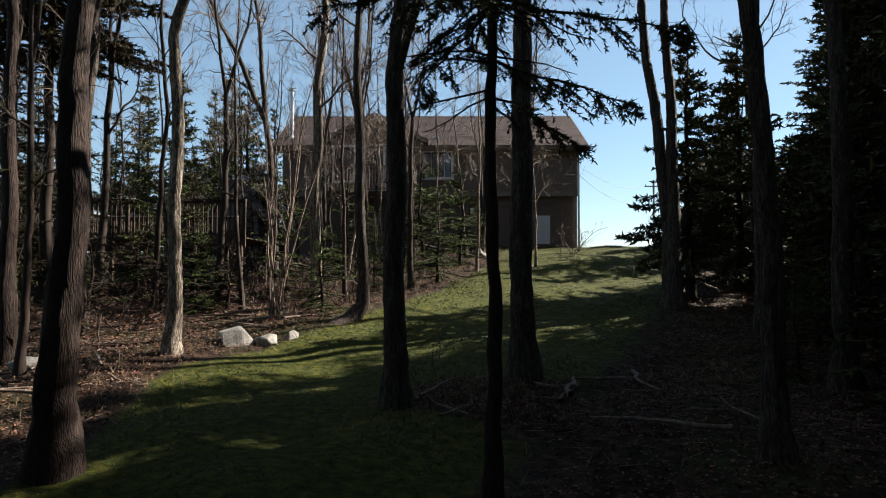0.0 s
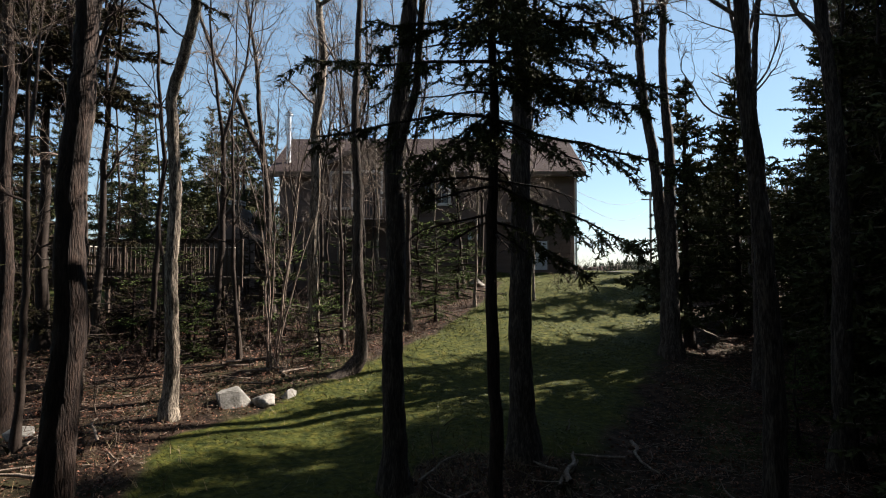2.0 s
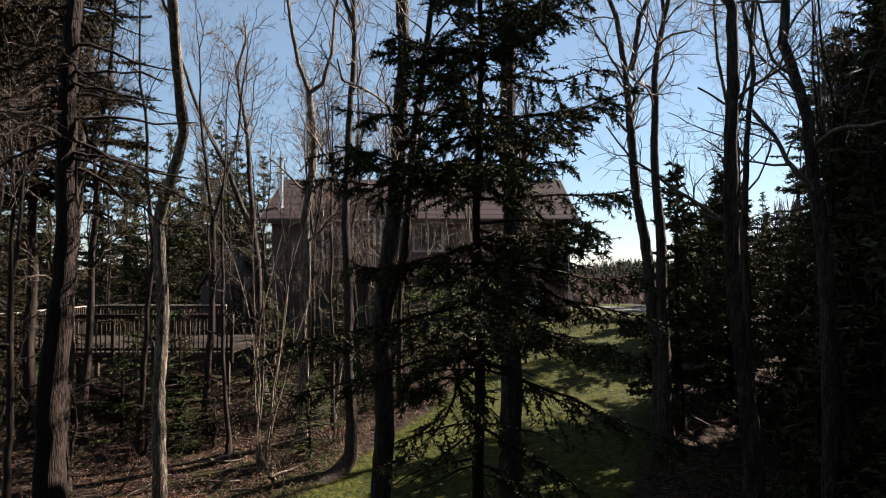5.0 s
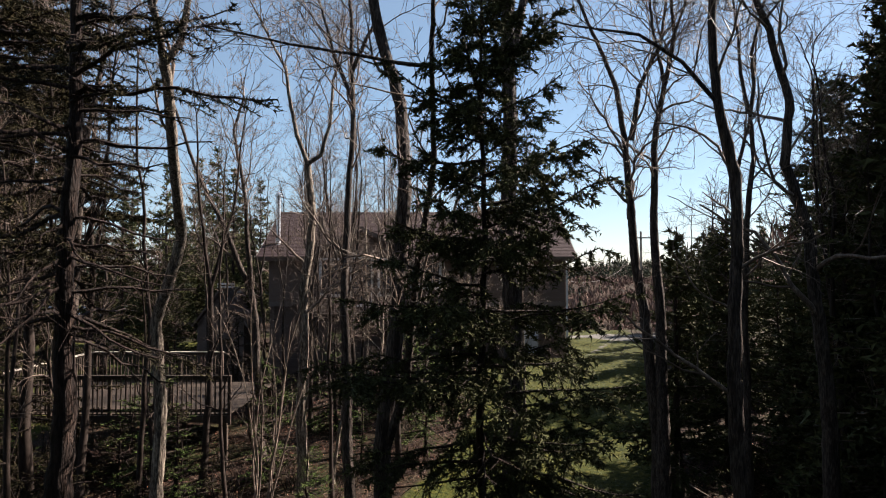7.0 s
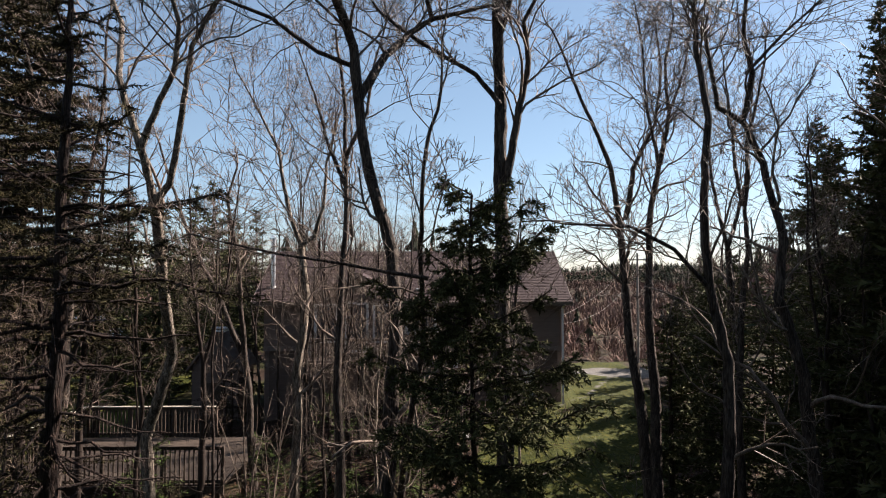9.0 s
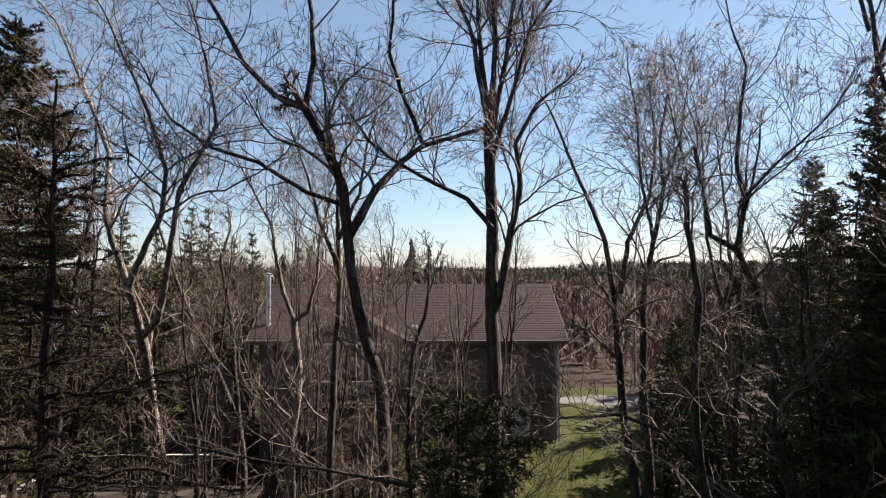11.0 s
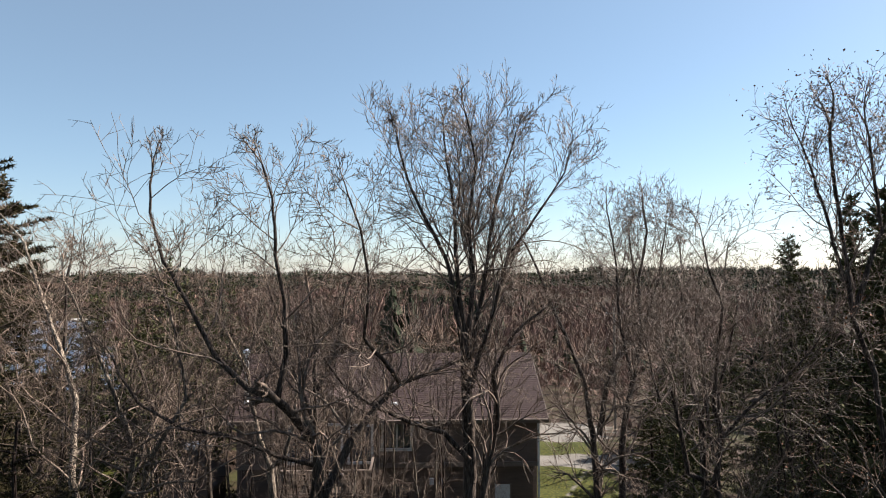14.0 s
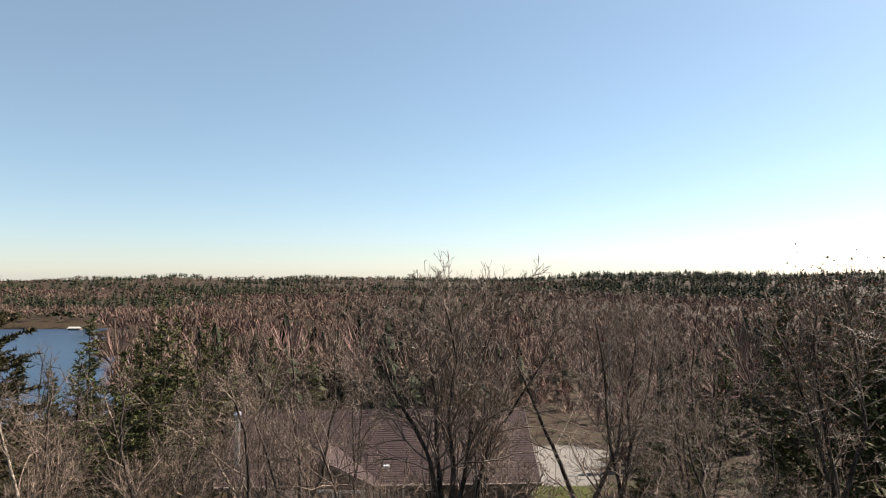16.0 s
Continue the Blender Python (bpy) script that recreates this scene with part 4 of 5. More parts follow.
SAPLING = "pale saplings on the bank before the house"
# saplings added here, bark paled to stand in for sunlit stem edges
pale_young = [bare_tree("young_tree", "thin added sapling, bark paled like a sunlit stem, before the house", (0, 0, 0),
                        [([(0, 0, 0), (0.15 - 0.2 * k, 0.1, 3.4), (-0.1 + 0.2 * k, 0.0, 6.2), (0.12, -0.1, 8.4)], 0.062, 0.012)], 180 + k,
                        bark=BARK_GREY, limbs=15, first=0.34, reach=1.6, sides=8, plan={1: (8, 46, 0.5), 2: (5, 42, 0.5)}, group=SAPLING, rise=42) for k in range(2)]
for i, (x, y, k) in enumerate([(-2.9, 18.4, 0.9), (-1.42, 17.6, 1.0), (2.25, 20.6, 0.95), (0.95, 22.2, 0.95), (3.1, 23.4, 0.9), (-1.65, 21.5, 0.95), (-3.6, 22.6, 1.0), (-0.4, 24.6, 0.95), (0.7, 26.0, 1.0), (-2.6, 25.2, 1.05), (-4.9, 24.2, 1.0)]):
    m = pose(*foot(x, y, -0.05), 3 * math.sin(3 * i), 4 * math.cos(2 * i), 97 * i) @ Matrix.Scale(k, 4)
    if i < 2:
        pale_young[i].matrix_basis = m
    else:
        copy_thing(pale_young[i % 2], m)


def shrub(name, label, seed, stems, height, fan, twig=TWIG, bark=BARK_YOUNG, plan=None, r=0.016):
    """A many-stemmed leafless shrub."""
    G = Growth(seed)
    for k in range(stems):
        az, a = G.rng.uniform(0, 6.283), radians(fan) * G.rng.uniform(0.2, 1)
        d = np.array([math.cos(az) * math.sin(a), math.sin(az) * math.sin(a), math.cos(a)])
        branch(G, np.array([math.cos(az) * 0.12, math.sin(az) * 0.12, -0.05]), d, height * G.rng.uniform(0.6, 1.1), r * G.rng.uniform(0.7, 1.3), 1, plan or {1: (6, 32, 0.45), 2: (3, 38, 0.5)})
    e = thing(name, label, "shrub")
    for limb in G.limbs:
        part_mesh("stem", mesh_from("stem", *tubes([limb], 5), bark, True), e)
    tagged(part_mesh("twig_crown", mesh_from("twig_crown", *rods(G.p0, G.p1, G.r0, G.r1), twig), e), kind="stuff")
    return e


clump = shrub("alder_clump", "clump of slim straight alder stems", 90, 8, 6.5, 11, bark=BARK_LIMB, plan={1: (7, 28, 0.2), 2: (3, 38, 0.5), "shape": STRAIGHT}, r=0.026)
clump.matrix_basis = pose(*foot(-4.1, 15.4))
clump2 = shrub("alder_clump", "clump of slim leafless stems", 91, 6, 5.0, 14, plan={1: (7, 28, 0.22), 2: (3, 38, 0.5), "shape": STRAIGHT}, r=0.02)
clump2.matrix_basis = pose(*foot(-9.2, 13.3))
bushes = [shrub("bush", "low leafless twiggy bush", 92, 9, 1.6, 48), shrub("bush", "low brownish twiggy bush", 93, 10, 1.2, 60, twig=TWIG_RED), shrub("bush", "tangled leafless bush by the house", 94, 9, 2.3, 36, twig=TWIG_RED)]
places = []
while len(places) < 40:
    k = len(places)
    if k < 26:
        x, y = rng.uniform(-12.5, 2.4), rng.uniform(13.5, 29.5)
        if x > np.interp(y, [12, 15, 22, 28], [-4.6, -2.6, 0.4, 2.0]) or (-13.4 < x < -5.8 and 19.4 < y < 26.4):
            continue
    else:
        x, y = rng.uniform(5.0, 16), rng.uniform(6, 30)
        if x < 0.22 * y + 4.2:
            continue
    places.append((x, y))
for i, (x, y) in enumerate(places):
    m = pose(*foot(x, y, -0.03), 0, 0, rng.uniform(0, 360)) @ Matrix.Scale(rng.uniform(0.7, 1.25), 4)
    if i < 3:
        bushes[i].matrix_basis = m
        tagged(bushes[i], group="bushes on the slope")
    else:
        copy_thing(bushes[i % 3], m)

copy_thing(bushes[2], pose(*foot(5.2, 27.6, -0.03), 0, 0, 15) @ Matrix.Scale(0.95, 4))
copy_thing(bushes[2], pose(*foot(4.4, 25.2, -0.03), 0, 0, 95) @ Matrix.Scale(0.5, 4))

FIRS = "young firs on the slope"
fir = [conifer("young_fir", "small bright green young fir", foot(-3.0, 15.6), 2.1, 0.95, 0.12, 100 + k, r0=0.03, whorl=0.2, per=5, side=0.12, needle=(70, 0.06, 0.014), foliage=NEEDLE_YOUNG, droop=0.12, group=FIRS) for k in range(2)]
fir[1].matrix_basis = pose(*foot(-0.35, 20.2), 0, 0, 40) @ Matrix.Scale(1.35, 4)
for i, (x, y, s) in enumerate([(-0.9, 23.0, 1.9), (0.4, 24.5, 1.3), (-2.2, 19.2, 1.1), (-4.6, 18.6, 1.2), (-6.3, 16.4, 1.0), (-7.4, 17.6, 1.3), (-3.4, 22.4, 1.7), (-10.4, 13.2, 1.1), (-11.8, 18.2, 1.4), (0.9, 26.4, 0.9),
                               (5.6, 10.6, 0.9), (-8.6, 18.8, 0.9), (-1.4, 25.8, 1.5)]):
    copy_thing(fir[i % 2], pose(*foot(x, y, -0.03), 0, 0, 67 * i) @ Matrix.Scale(s, 4))


def rock(name, at, size, seed):
    """A broken block: the hull of scattered points, its edges worn."""
    rg = np.random.default_rng(seed)
    bm = bmesh.new()
    for _ in range(15):
        p = unit(rg.normal(0, 1, 3)) * rg.uniform(0.78, 1.0)
        bm.verts.new((p[0] * size[0], p[1] * size[1], p[2] * size[2]))
    hull = bmesh.ops.convex_hull(bm, input=bm.verts[:])
    bmesh.ops.delete(bm, geom=[v for v in hull["geom_interior"] if isinstance(v, bmesh.types.BMVert)], context="VERTS")
    bmesh.ops.bevel(bm, geom=bm.edges[:], offset=0.035 * size[0], segments=1, affect="EDGES")
    bmesh.ops.triangulate(bm, faces=bm.faces[:])
    bmesh.ops.subdivide_edges(bm, edges=bm.edges[:], cuts=1)
    for v in bm.verts:
        v.co += v.co.normalized() * 0.03 * size[0] * noise.noise(v.co * 9.0 + Vector((seed, 0, 0)))
    me = bpy.data.meshes.new(name)
    bm.to_mesh(me)
    bm.free()
    me.materials.append(STONE)
    ob = new(name, me)
    ob.matrix_world = pose(*at, 0, 0, rg.uniform(0, 90))
    return tagged(ob, "pale angular granite rock at the lawn's edge", "rock", "rocks along the lawn")


rock("rock", foot(-4.22, 12.95, 0.03), (0.52, 0.40, 0.36), 6)
rock("rock", foot(-3.62, 13.15, 0.01), (0.34, 0.28, 0.22), 7)
rock("rock", foot(-3.18, 13.5, 0.0), (0.30, 0.24, 0.17), 8)
rock("rock", foot(-7.3, 11.3, 0.05), (0.3, 0.22, 0.2), 4)
rock("rock", foot(1.2, 26.6, 0.08), (0.5, 0.4, 0.3), 5)


def stick(name, label, seed, length, r, twiggy=3):
    G = Growth(seed)
    branch(G, np.array([-length / 2, 0, 0.05]), np.array([1.0, 0.1, -0.02]), length, r, 1, {1: (twiggy, 40, 0.35)})
    for pts, rad in G.limbs:
        for p in pts:
            p[2] = 0.04 + abs(p[2]) * 0.12
    e = thing(name, label, "branch")
    part_mesh("stem", mesh_from("stem", *tubes(G.limbs, 6), BARK_LIMB, True), e)
    if G.p0:
        tagged(part_mesh("twig_spray", mesh_from("twig_spray", *rods(G.p0, G.p1, G.r0, G.r1, 4), TWIG), e), kind="stuff")
    return e


fallen = [stick("fallen_branch", "pale fallen branch on the leaves", 110 + k, 1.2 + 0.5 * k, 0.022 + 0.012 * k) for k in range(3)]
for i in range(36):
    if i < 24:
        x, y = rng.uniform(-9, -1.8), rng.uniform(9.5, 19)
        if x > np.interp(y, [9, 12, 15, 22], [-7.0, -4.4, -2.4, 0.5]):
            x -= 2.2
    else:
        x, y = rng.uniform(-0.6, 5), rng.uniform(7.5, 10.5)
    m = pose(*foot(x, y), rng.uniform(-4, 4), rng.uniform(-5, 5), rng.uniform(0, 360)) @ Matrix.Scale(rng.uniform(0.6, 1.2), 4)
    if i < 3:
        fallen[i].matrix_basis = m
        tagged(fallen[i], group="fallen branches")
    else:
        copy_thing(fallen[i % 3], m)


# ---- the low deck ----
def railing(parent, x0, y0, x1, y1, z, height, gap, mat, post_every=1.8, rail=0.045, pick=0.019, cap=True, cap_mat=None):
    """Posts, two rails, a cap and pickets between two points."""
    L = math.hypot(x1 - x0, y1 - y0)
    ux, uy = (x1 - x0) / L, (y1 - y0) / L
    turn = math.degrees(math.atan2(uy, ux))

    def put(name, me, s, h):
        ob = part_mesh(name, me, parent)
        ob.matrix_basis = pose(x0 + ux * s, y0 + uy * s, z + h, 0, 0, turn)

    def mesh(bm, m=None):
        me = bpy.data.meshes.new("wood")
        bm.to_mesh(me)
        bm.free()
        me.materials.append(m or mat)
        return me
    put("rail", mesh(box(0, L, -rail / 2, rail / 2, -0.045, 0.045)), 0, height - 0.09)
    put("rail", mesh(box(0, L, -rail / 2, rail / 2, -0.045, 0.045)), 0, 0.1)
    if cap:
        put("cap_rail", mesh(box(-0.05, L + 0.05, -0.075, 0.075, 0, 0.035), cap_mat), 0, height - 0.044)
    post, picket = mesh(box(-0.045, 0.045, -0.045, 0.045, -0.3, height - 0.05)), mesh(box(-pick, pick, -pick, pick, 0.0, height - 0.05))
    n = max(1, round(L / post_every))
    for i in range(n + 1):
        put("post", post, L * i / n, 0)
    m = int(L / gap)
    for i in range(1, m):
        s = L * i / m
        if min(abs(s - L * k / n) for k in range(n + 1)) > 0.07:
            ob = part_mesh("picket", picket, parent)
            ob.matrix_basis = pose(x0 + ux * s - uy * -0.03, y0 + uy * s - 0.03 * ux, z, 0, 0, turn)


def planks(parent, x0, x1, y0, y1, z, mat, width=0.14):
    n = int((y1 - y0) / width)
    bm = box(x0, x1, 0.004, width - 0.004, -0.035, 0)
    me = bpy.data.meshes.new("plank")
    bm.to_mesh(me)
    bm.free()
    me.materials.append(mat)
    for i in range(n):
        part_mesh("plank", me, parent).matrix_basis = pose(0, y0 + i * width, z)


low_deck = thing("low_deck", "weathered wooden deck with picket railing beside the woods", "deck", (-9.6, 19.5, 3.45))
planks(low_deck, -3.5, 3.5, 0.05, 5.75, 0, DECKWOOD)
railing(low_deck, -3.5, 0, 3.5, 0, 0, 1.14, 0.135, DECKWOOD)
# these two caps take the paler colour, as if the sun struck them
railing(low_deck, -3.5, 0.1, -3.5, 5.7, 0, 1.14, 0.135, DECKWOOD, cap_mat=CAPWOOD_LIT)
railing(low_deck, -3.4, 5.8, 1.4, 5.8, 0, 1.14, 0.135, DECKWOOD, cap_mat=CAPWOOD_LIT)
part("rim_board", box(-3.55, 3.55, -0.06, -0.02, -0.24, -0.037), DECKWOOD, low_deck)
part("rim_board", box(-3.59, -3.551, -0.06, 5.8, -0.24, -0.037), DECKWOOD, low_deck)
for x in (-3.3, -1.1, 1.1, 3.3):
    for y in (0.25, 2.9, 5.5):
        part("deck_post", box(x - 0.07, x + 0.07, y - 0.07, y + 0.07, float(land(x - 9.6, y + 19.5)) - 3.65, -0.037), DECKWOOD, low_deck)


# ---- the house ----
HX, HY, HZ = -0.9, 31.0, 3.6
house = thing("house", "brown-roofed two-storey house with taupe siding seen through trees", "house", (HX, HY, HZ))
EAVE, RIDGE, DEPTH = 4.74, 7.19, 8.2
W0, W1 = -7.0, 7.0


def wall_with_holes(x0, x1, y0, y1, z0, z1, holes, mat, parent):
    """A wall along x cut into pieces round its openings (x0, x1, z0, z1)."""
    xs = sorted({x0, x1, *[h[0] for h in holes], *[h[1] for h in holes]})
    for a, b in zip(xs, xs[1:]):
        cut = sorted([(h[2], h[3]) for h in holes if h[0] <= a + 1e-6 and h[1] >= b - 1e-6])
        z = z0
        for lo, hi in cut:
            if lo > z:
                part("wall", box(a, b, y0, y1, z, lo), mat, parent)
            z = hi
        if z < z1:
            part("wall", box(a, b, y0, y1, z, z1), mat, parent)


def window(parent, x0, x1, z0, z1, y, frame_w=0.09, mullions=1, bars=0, mat=WHITE):
    """A window in a wall whose face is at y: casing, sash bars and panes."""
    w = part("window", box(x0 - frame_w, x1 + frame_w, y - 0.035, y + 0.06, z1, z1 + frame_w), mat, parent)
    part("sill", box(x0 - frame_w - 0.03, x1 + frame_w + 0.03, y - 0.07, y + 0.06, z0 - frame_w, z0), mat, w)
    for a, b in ((x0 - frame_w, x0), (x1, x1 + frame_w)):
        part("casing", box(a, b, y - 0.035, y + 0.06, z0, z1), mat, w)
    n = mullions + 1
    for i in range(n):
        a, b = x0 + (x1 - x0) * i / n, x0 + (x1 - x0) * (i + 1) / n
        part("pane", box(a + 0.02, b - 0.02, y + 0.05, y + 0.06, z0, z1), GLASS, w)
        if i:
            part("mullion", box(a - 0.04, a + 0.04, y - 0.01, y + 0.045, z0, z1), mat, w)
        for k in range(bars):
            c = a + (b - a) * (k + 1) / (bars + 1)
            part("glazing_bar", box(c - 0.012, c + 0.012, y + 0.03, y + 0.048, z0, z1), mat, w)
    return w


# upper storey oversails the basement a little
wall_with_holes(W0, W1, 0.0, 0.2, 2.45, EAVE + 0.05, [(-0.25, 1.0, 3.3, 4.5)], SIDING, house)
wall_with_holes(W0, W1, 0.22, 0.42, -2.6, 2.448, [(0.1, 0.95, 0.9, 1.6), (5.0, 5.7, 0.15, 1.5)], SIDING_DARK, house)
part("wall", box(W0, W1, DEPTH - 0.2, DEPTH, -2.6, EAVE + 0.05), SIDING, house)
gable = [(0.2, -2.6), (DEPTH - 0.2, -2.6), (DEPTH - 0.2, EAVE + 0.05), (DEPTH / 2, RIDGE - 0.2), (0.2, EAVE + 0.05)]
part("gable_wall", prism(gable, "x", W0, W0 + 0.2), SIDING, house)
part("gable_wall", prism(gable, "x", W1 - 0.2, W1), SIDING, house)
part("belt_board", box(W0, W1, -0.03, -0.002, 2.4, 2.62), FASCIA, house)
R0, R1 = W0 - 0.45, W1 + 0.4
k = (RIDGE - EAVE) / (DEPTH / 2 + 0.5)
part("roof", prism([(-0.5, EAVE), (DEPTH / 2, RIDGE), (DEPTH / 2, RIDGE - 0.16), (-0.5, EAVE - 0.16)], "x", R0, R1), SHINGLE, house, "brown asphalt shingle roof slope")
part("roof", prism([(DEPTH + 0.5, EAVE), (DEPTH / 2 + 0.002, RIDGE), (DEPTH / 2 + 0.002, RIDGE - 0.16), (DEPTH + 0.5, EAVE - 0.16)], "x", R0, R1), SHINGLE, house)
part("ridge_cap", prism([(DEPTH / 2 - 0.16, RIDGE - 0.06), (DEPTH / 2, RIDGE + 0.03), (DEPTH / 2 + 0.16, RIDGE - 0.06)], "x", R0, R1), SHINGLE, house)
part("fascia", box(R0, R1, -0.54, -0.502, EAVE - 0.22, EAVE - 0.01), FASCIA, house)
part("gutter", prism([(-0.66, EAVE - 0.02), (-0.545, EAVE - 0.02), (-0.545, EAVE - 0.14), (-0.62, EAVE - 0.14)], "x", R0, R1), FASCIA, house)
part("soffit", box(R0, R1, -0.5, -0.004, EAVE - 0.2, EAVE - 0.165), FASCIA, house)
for x in (R0 - 0.035, R1 + 0.003):
    part("rake_board", prism([(-0.5, EAVE + 0.01), (DEPTH / 2, RIDGE + 0.01), (DEPTH / 2, RIDGE - 0.2), (-0.5, EAVE - 0.2)], "x", x, x + 0.03), FASCIA, house)
# shingle courses
bm = bmesh.new()
for i in range(1, 34):
    y = -0.5 + (DEPTH / 2 + 0.5) * i / 34
    z = EAVE + (RIDGE - EAVE) * i / 34
    prism([(y - 0.01, z - 0.004), (y + 0.13, z + 0.074), (y - 0.01, z + 0.012)], "x", R0 + 0.01, R1 - 0.01, bm)
tagged(part("shingle_relief", bm, SHINGLE, house), kind="stuff")
# projecting bay with its own gable
part("bay", prism([(-4.6, 2.45), (-0.4, 2.45), (-0.4, 4.85), (-2.5, 5.88), (-4.6, 4.85)], "y", -1.0, -0.002), SIDING, house)
for s in (-1, 1):
    part("bay_roof", prism([(-2.5, 6.06), (-2.5 + s * 2.45, 4.83), (-2.5 + s * 2.45, 4.70), (-2.5, 5.92)], "y", -1.35, 1.6), SHINGLE, house)
    part("bay_rake", prism([(-2.5, 6.08), (-2.5 + s * 2.47, 4.85), (-2.5 + s * 2.47, 4.66), (-2.5, 5.88)], "y", -1.40, -1.352), FASCIA, house)
for a, b, lo, hi in ((-4.35, -3.45, 3.0, 4.55), (-3.0, -2.1, 2.55, 4.6), (-1.7, -0.75, 3.0, 4.55)):
    window(house, a, b, lo, hi, -1.07, 0.10, 0, 0)
window(house, -0.25, 1.0, 3.3, 4.5, 0.0, 0.12, 1, 1)
window(house, 0.1, 0.95, 0.9, 1.6, 0.22, 0.05, 1, 0, SIDING)
hatch = part("basement_door", box(5.0, 5.7, 0.2, 0.26, 0.15, 1.5), GREYPAINT, house, "pale grey basement door")
part("door_handle", box(5.08, 5.12, 0.16, 0.2, 0.8, 0.92), STEEL, hatch)
for a, b in ((4.94, 4.998), (5.702, 5.76)):
    part("door_jamb", box(a, b, 0.19, 0.25, 0.12, 1.56), FASCIA, hatch)
for x in (1.9, 2.35):
    part("meter_box", box(x, x + 0.2, 0.1, 0.22, 1.55, 1.85), GREYPAINT, house, "small grey meter box", 0.01)
spout = part("downspout", box(W1 - 0.02, W1 + 0.07, -0.09, -0.02, -0.1, EAVE - 0.35), WHITE, house, "white downspout at the corner")
part("elbow", prism([(-0.6, EAVE - 0.14), (-0.52, EAVE - 0.14), (-0.02, EAVE - 0.36), (-0.09, EAVE - 0.36)], "x", W1 - 0.02, W1 + 0.07), WHITE, spout)
flue = part("chimney_flue", pipe(0.11, 5.1, 7.7, -6.75, 0.7), STEEL, house, "stainless steel stove flue")
part("flue_cap", pipe(0.17, 7.78, 7.86, -6.75, 0.7, r1=0.05), STEEL, flue)
part("flue_collar", pipe(0.19, 7.66, 7.72, -6.75, 0.7), STEEL, flue)
part("flashing", pipe(0.26, 5.05, 5.42, -6.75, 0.7, r1=0.12), WHITE, flue)
part("roof_vent", box(0.1, 0.4, 0.35, 0.6, 5.05, 5.32), GREYPAINT, house, "small metal roof vent", 0.02)
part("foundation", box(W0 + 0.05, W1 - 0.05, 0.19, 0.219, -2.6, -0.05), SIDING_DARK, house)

balcony = thing("balcony", "raised timber balcony with pale picket railing on the house", "deck", (HX - 2.6, 28.6, 5.85))
planks(balcony, -2.0, 2.0, -1.0, 1.3, 0, DECKWOOD)
railing(balcony, -2.0, -1.0, 2.0, -1.0, 0, 1.08, 0.13, FASCIA, 2.0)
railing(balcony, -2.0, -0.95, -2.0, 1.2, 0, 1.08, 0.13, FASCIA, 2.0)
railing(balcony, 2.0, -0.95, 2.0, 1.2, 0, 1.08, 0.13, FASCIA, 2.0)
part("beam", box(-2.05, 2.05, -0.98, -0.84, -0.28, -0.037), DECKWOOD, balcony)
for x in (-1.9, 1.9):
    part("support_post", box(x - 0.07, x + 0.07, -0.95, -0.81, -4.2, -0.281), DECKWOOD, balcony)

shed = thing("shed", "small dark shed with a pale sunlit ridge", "shed", (-10.3, 31.5, 2.7))
part("wall", prism([(-1.1, -0.8), (1.1, -0.8), (1.1, 2.5), (0, 3.95), (-1.1, 2.5)], "y", 0, 2.6), SIDING_DARK, shed)
for s in (-1, 1):
    part("roof", prism([(0, 4.16), (s * 1.3, 2.4), (s * 1.3, 2.28), (0, 4.04)], "y", -0.2, 2.8), SIDING_DARK, shed)
for z in (4.17, 4.30):
    part("ridge_board", box(-0.1, 0.5, -0.25, 0.5, z, z + 0.068), WHITE, shed, "pale ridge board")
part("ridge_block", box(0.05, 0.3, -0.1, 0.3, 4.1, 4.168), SIDING_DARK, shed)
part("ridge_block", box(0.05, 0.3, -0.1, 0.3, 4.231, 4.299), SIDING_DARK, shed)
part("door", box(-0.4, 0.4, -0.04, -0.004, -0.3, 1.75), DECKWOOD, shed)

pole = thing("utility_pole", "grey wooden utility pole beyond the lawn", "pole", (20.6, 66, 3.1))
part("shaft", pipe(0.16, float(land(20.6, 66)) - 3.6, 8.6, sides=12, r1=0.10), POLEWOOD, pole)
part("cross_arm", box(-0.9, 0.9, -0.06, 0.06, 7.9, 8.02), POLEWOOD, pole)
for x in (-0.8, 0.0, 0.8):
    part("insulator", pipe(0.04, 8.021, 8.16, x, 0, 8), GREYPAINT, pole)


def cable(label, a, b, sag, r=0.009):
    pts = [(a[0] + (b[0] - a[0]) * t, a[1] + (b[1] - a[1]) * t, a[2] + (b[2] - a[2]) * t - 4 * sag * t * (1 - t)) for t in np.linspace(0, 1, 15)]
    tagged(new("power_cable", mesh_from("power_cable", *tubes([(pts, [r] * 15)], 5), FASCIA, True)), label, "cable", "cables to the pole")


PX, PY, PZ = 20.6, 66.0, 3.1
cable("pale service cable from the house to the pole", (6.2, 31.6, 7.6), (PX - 0.8, PY, PZ + 8.1), 0.7)
cable("pale service cable from the house to the pole", (6.2, 31.7, 7.2), (PX, PY, PZ + 7.4), 1.3)


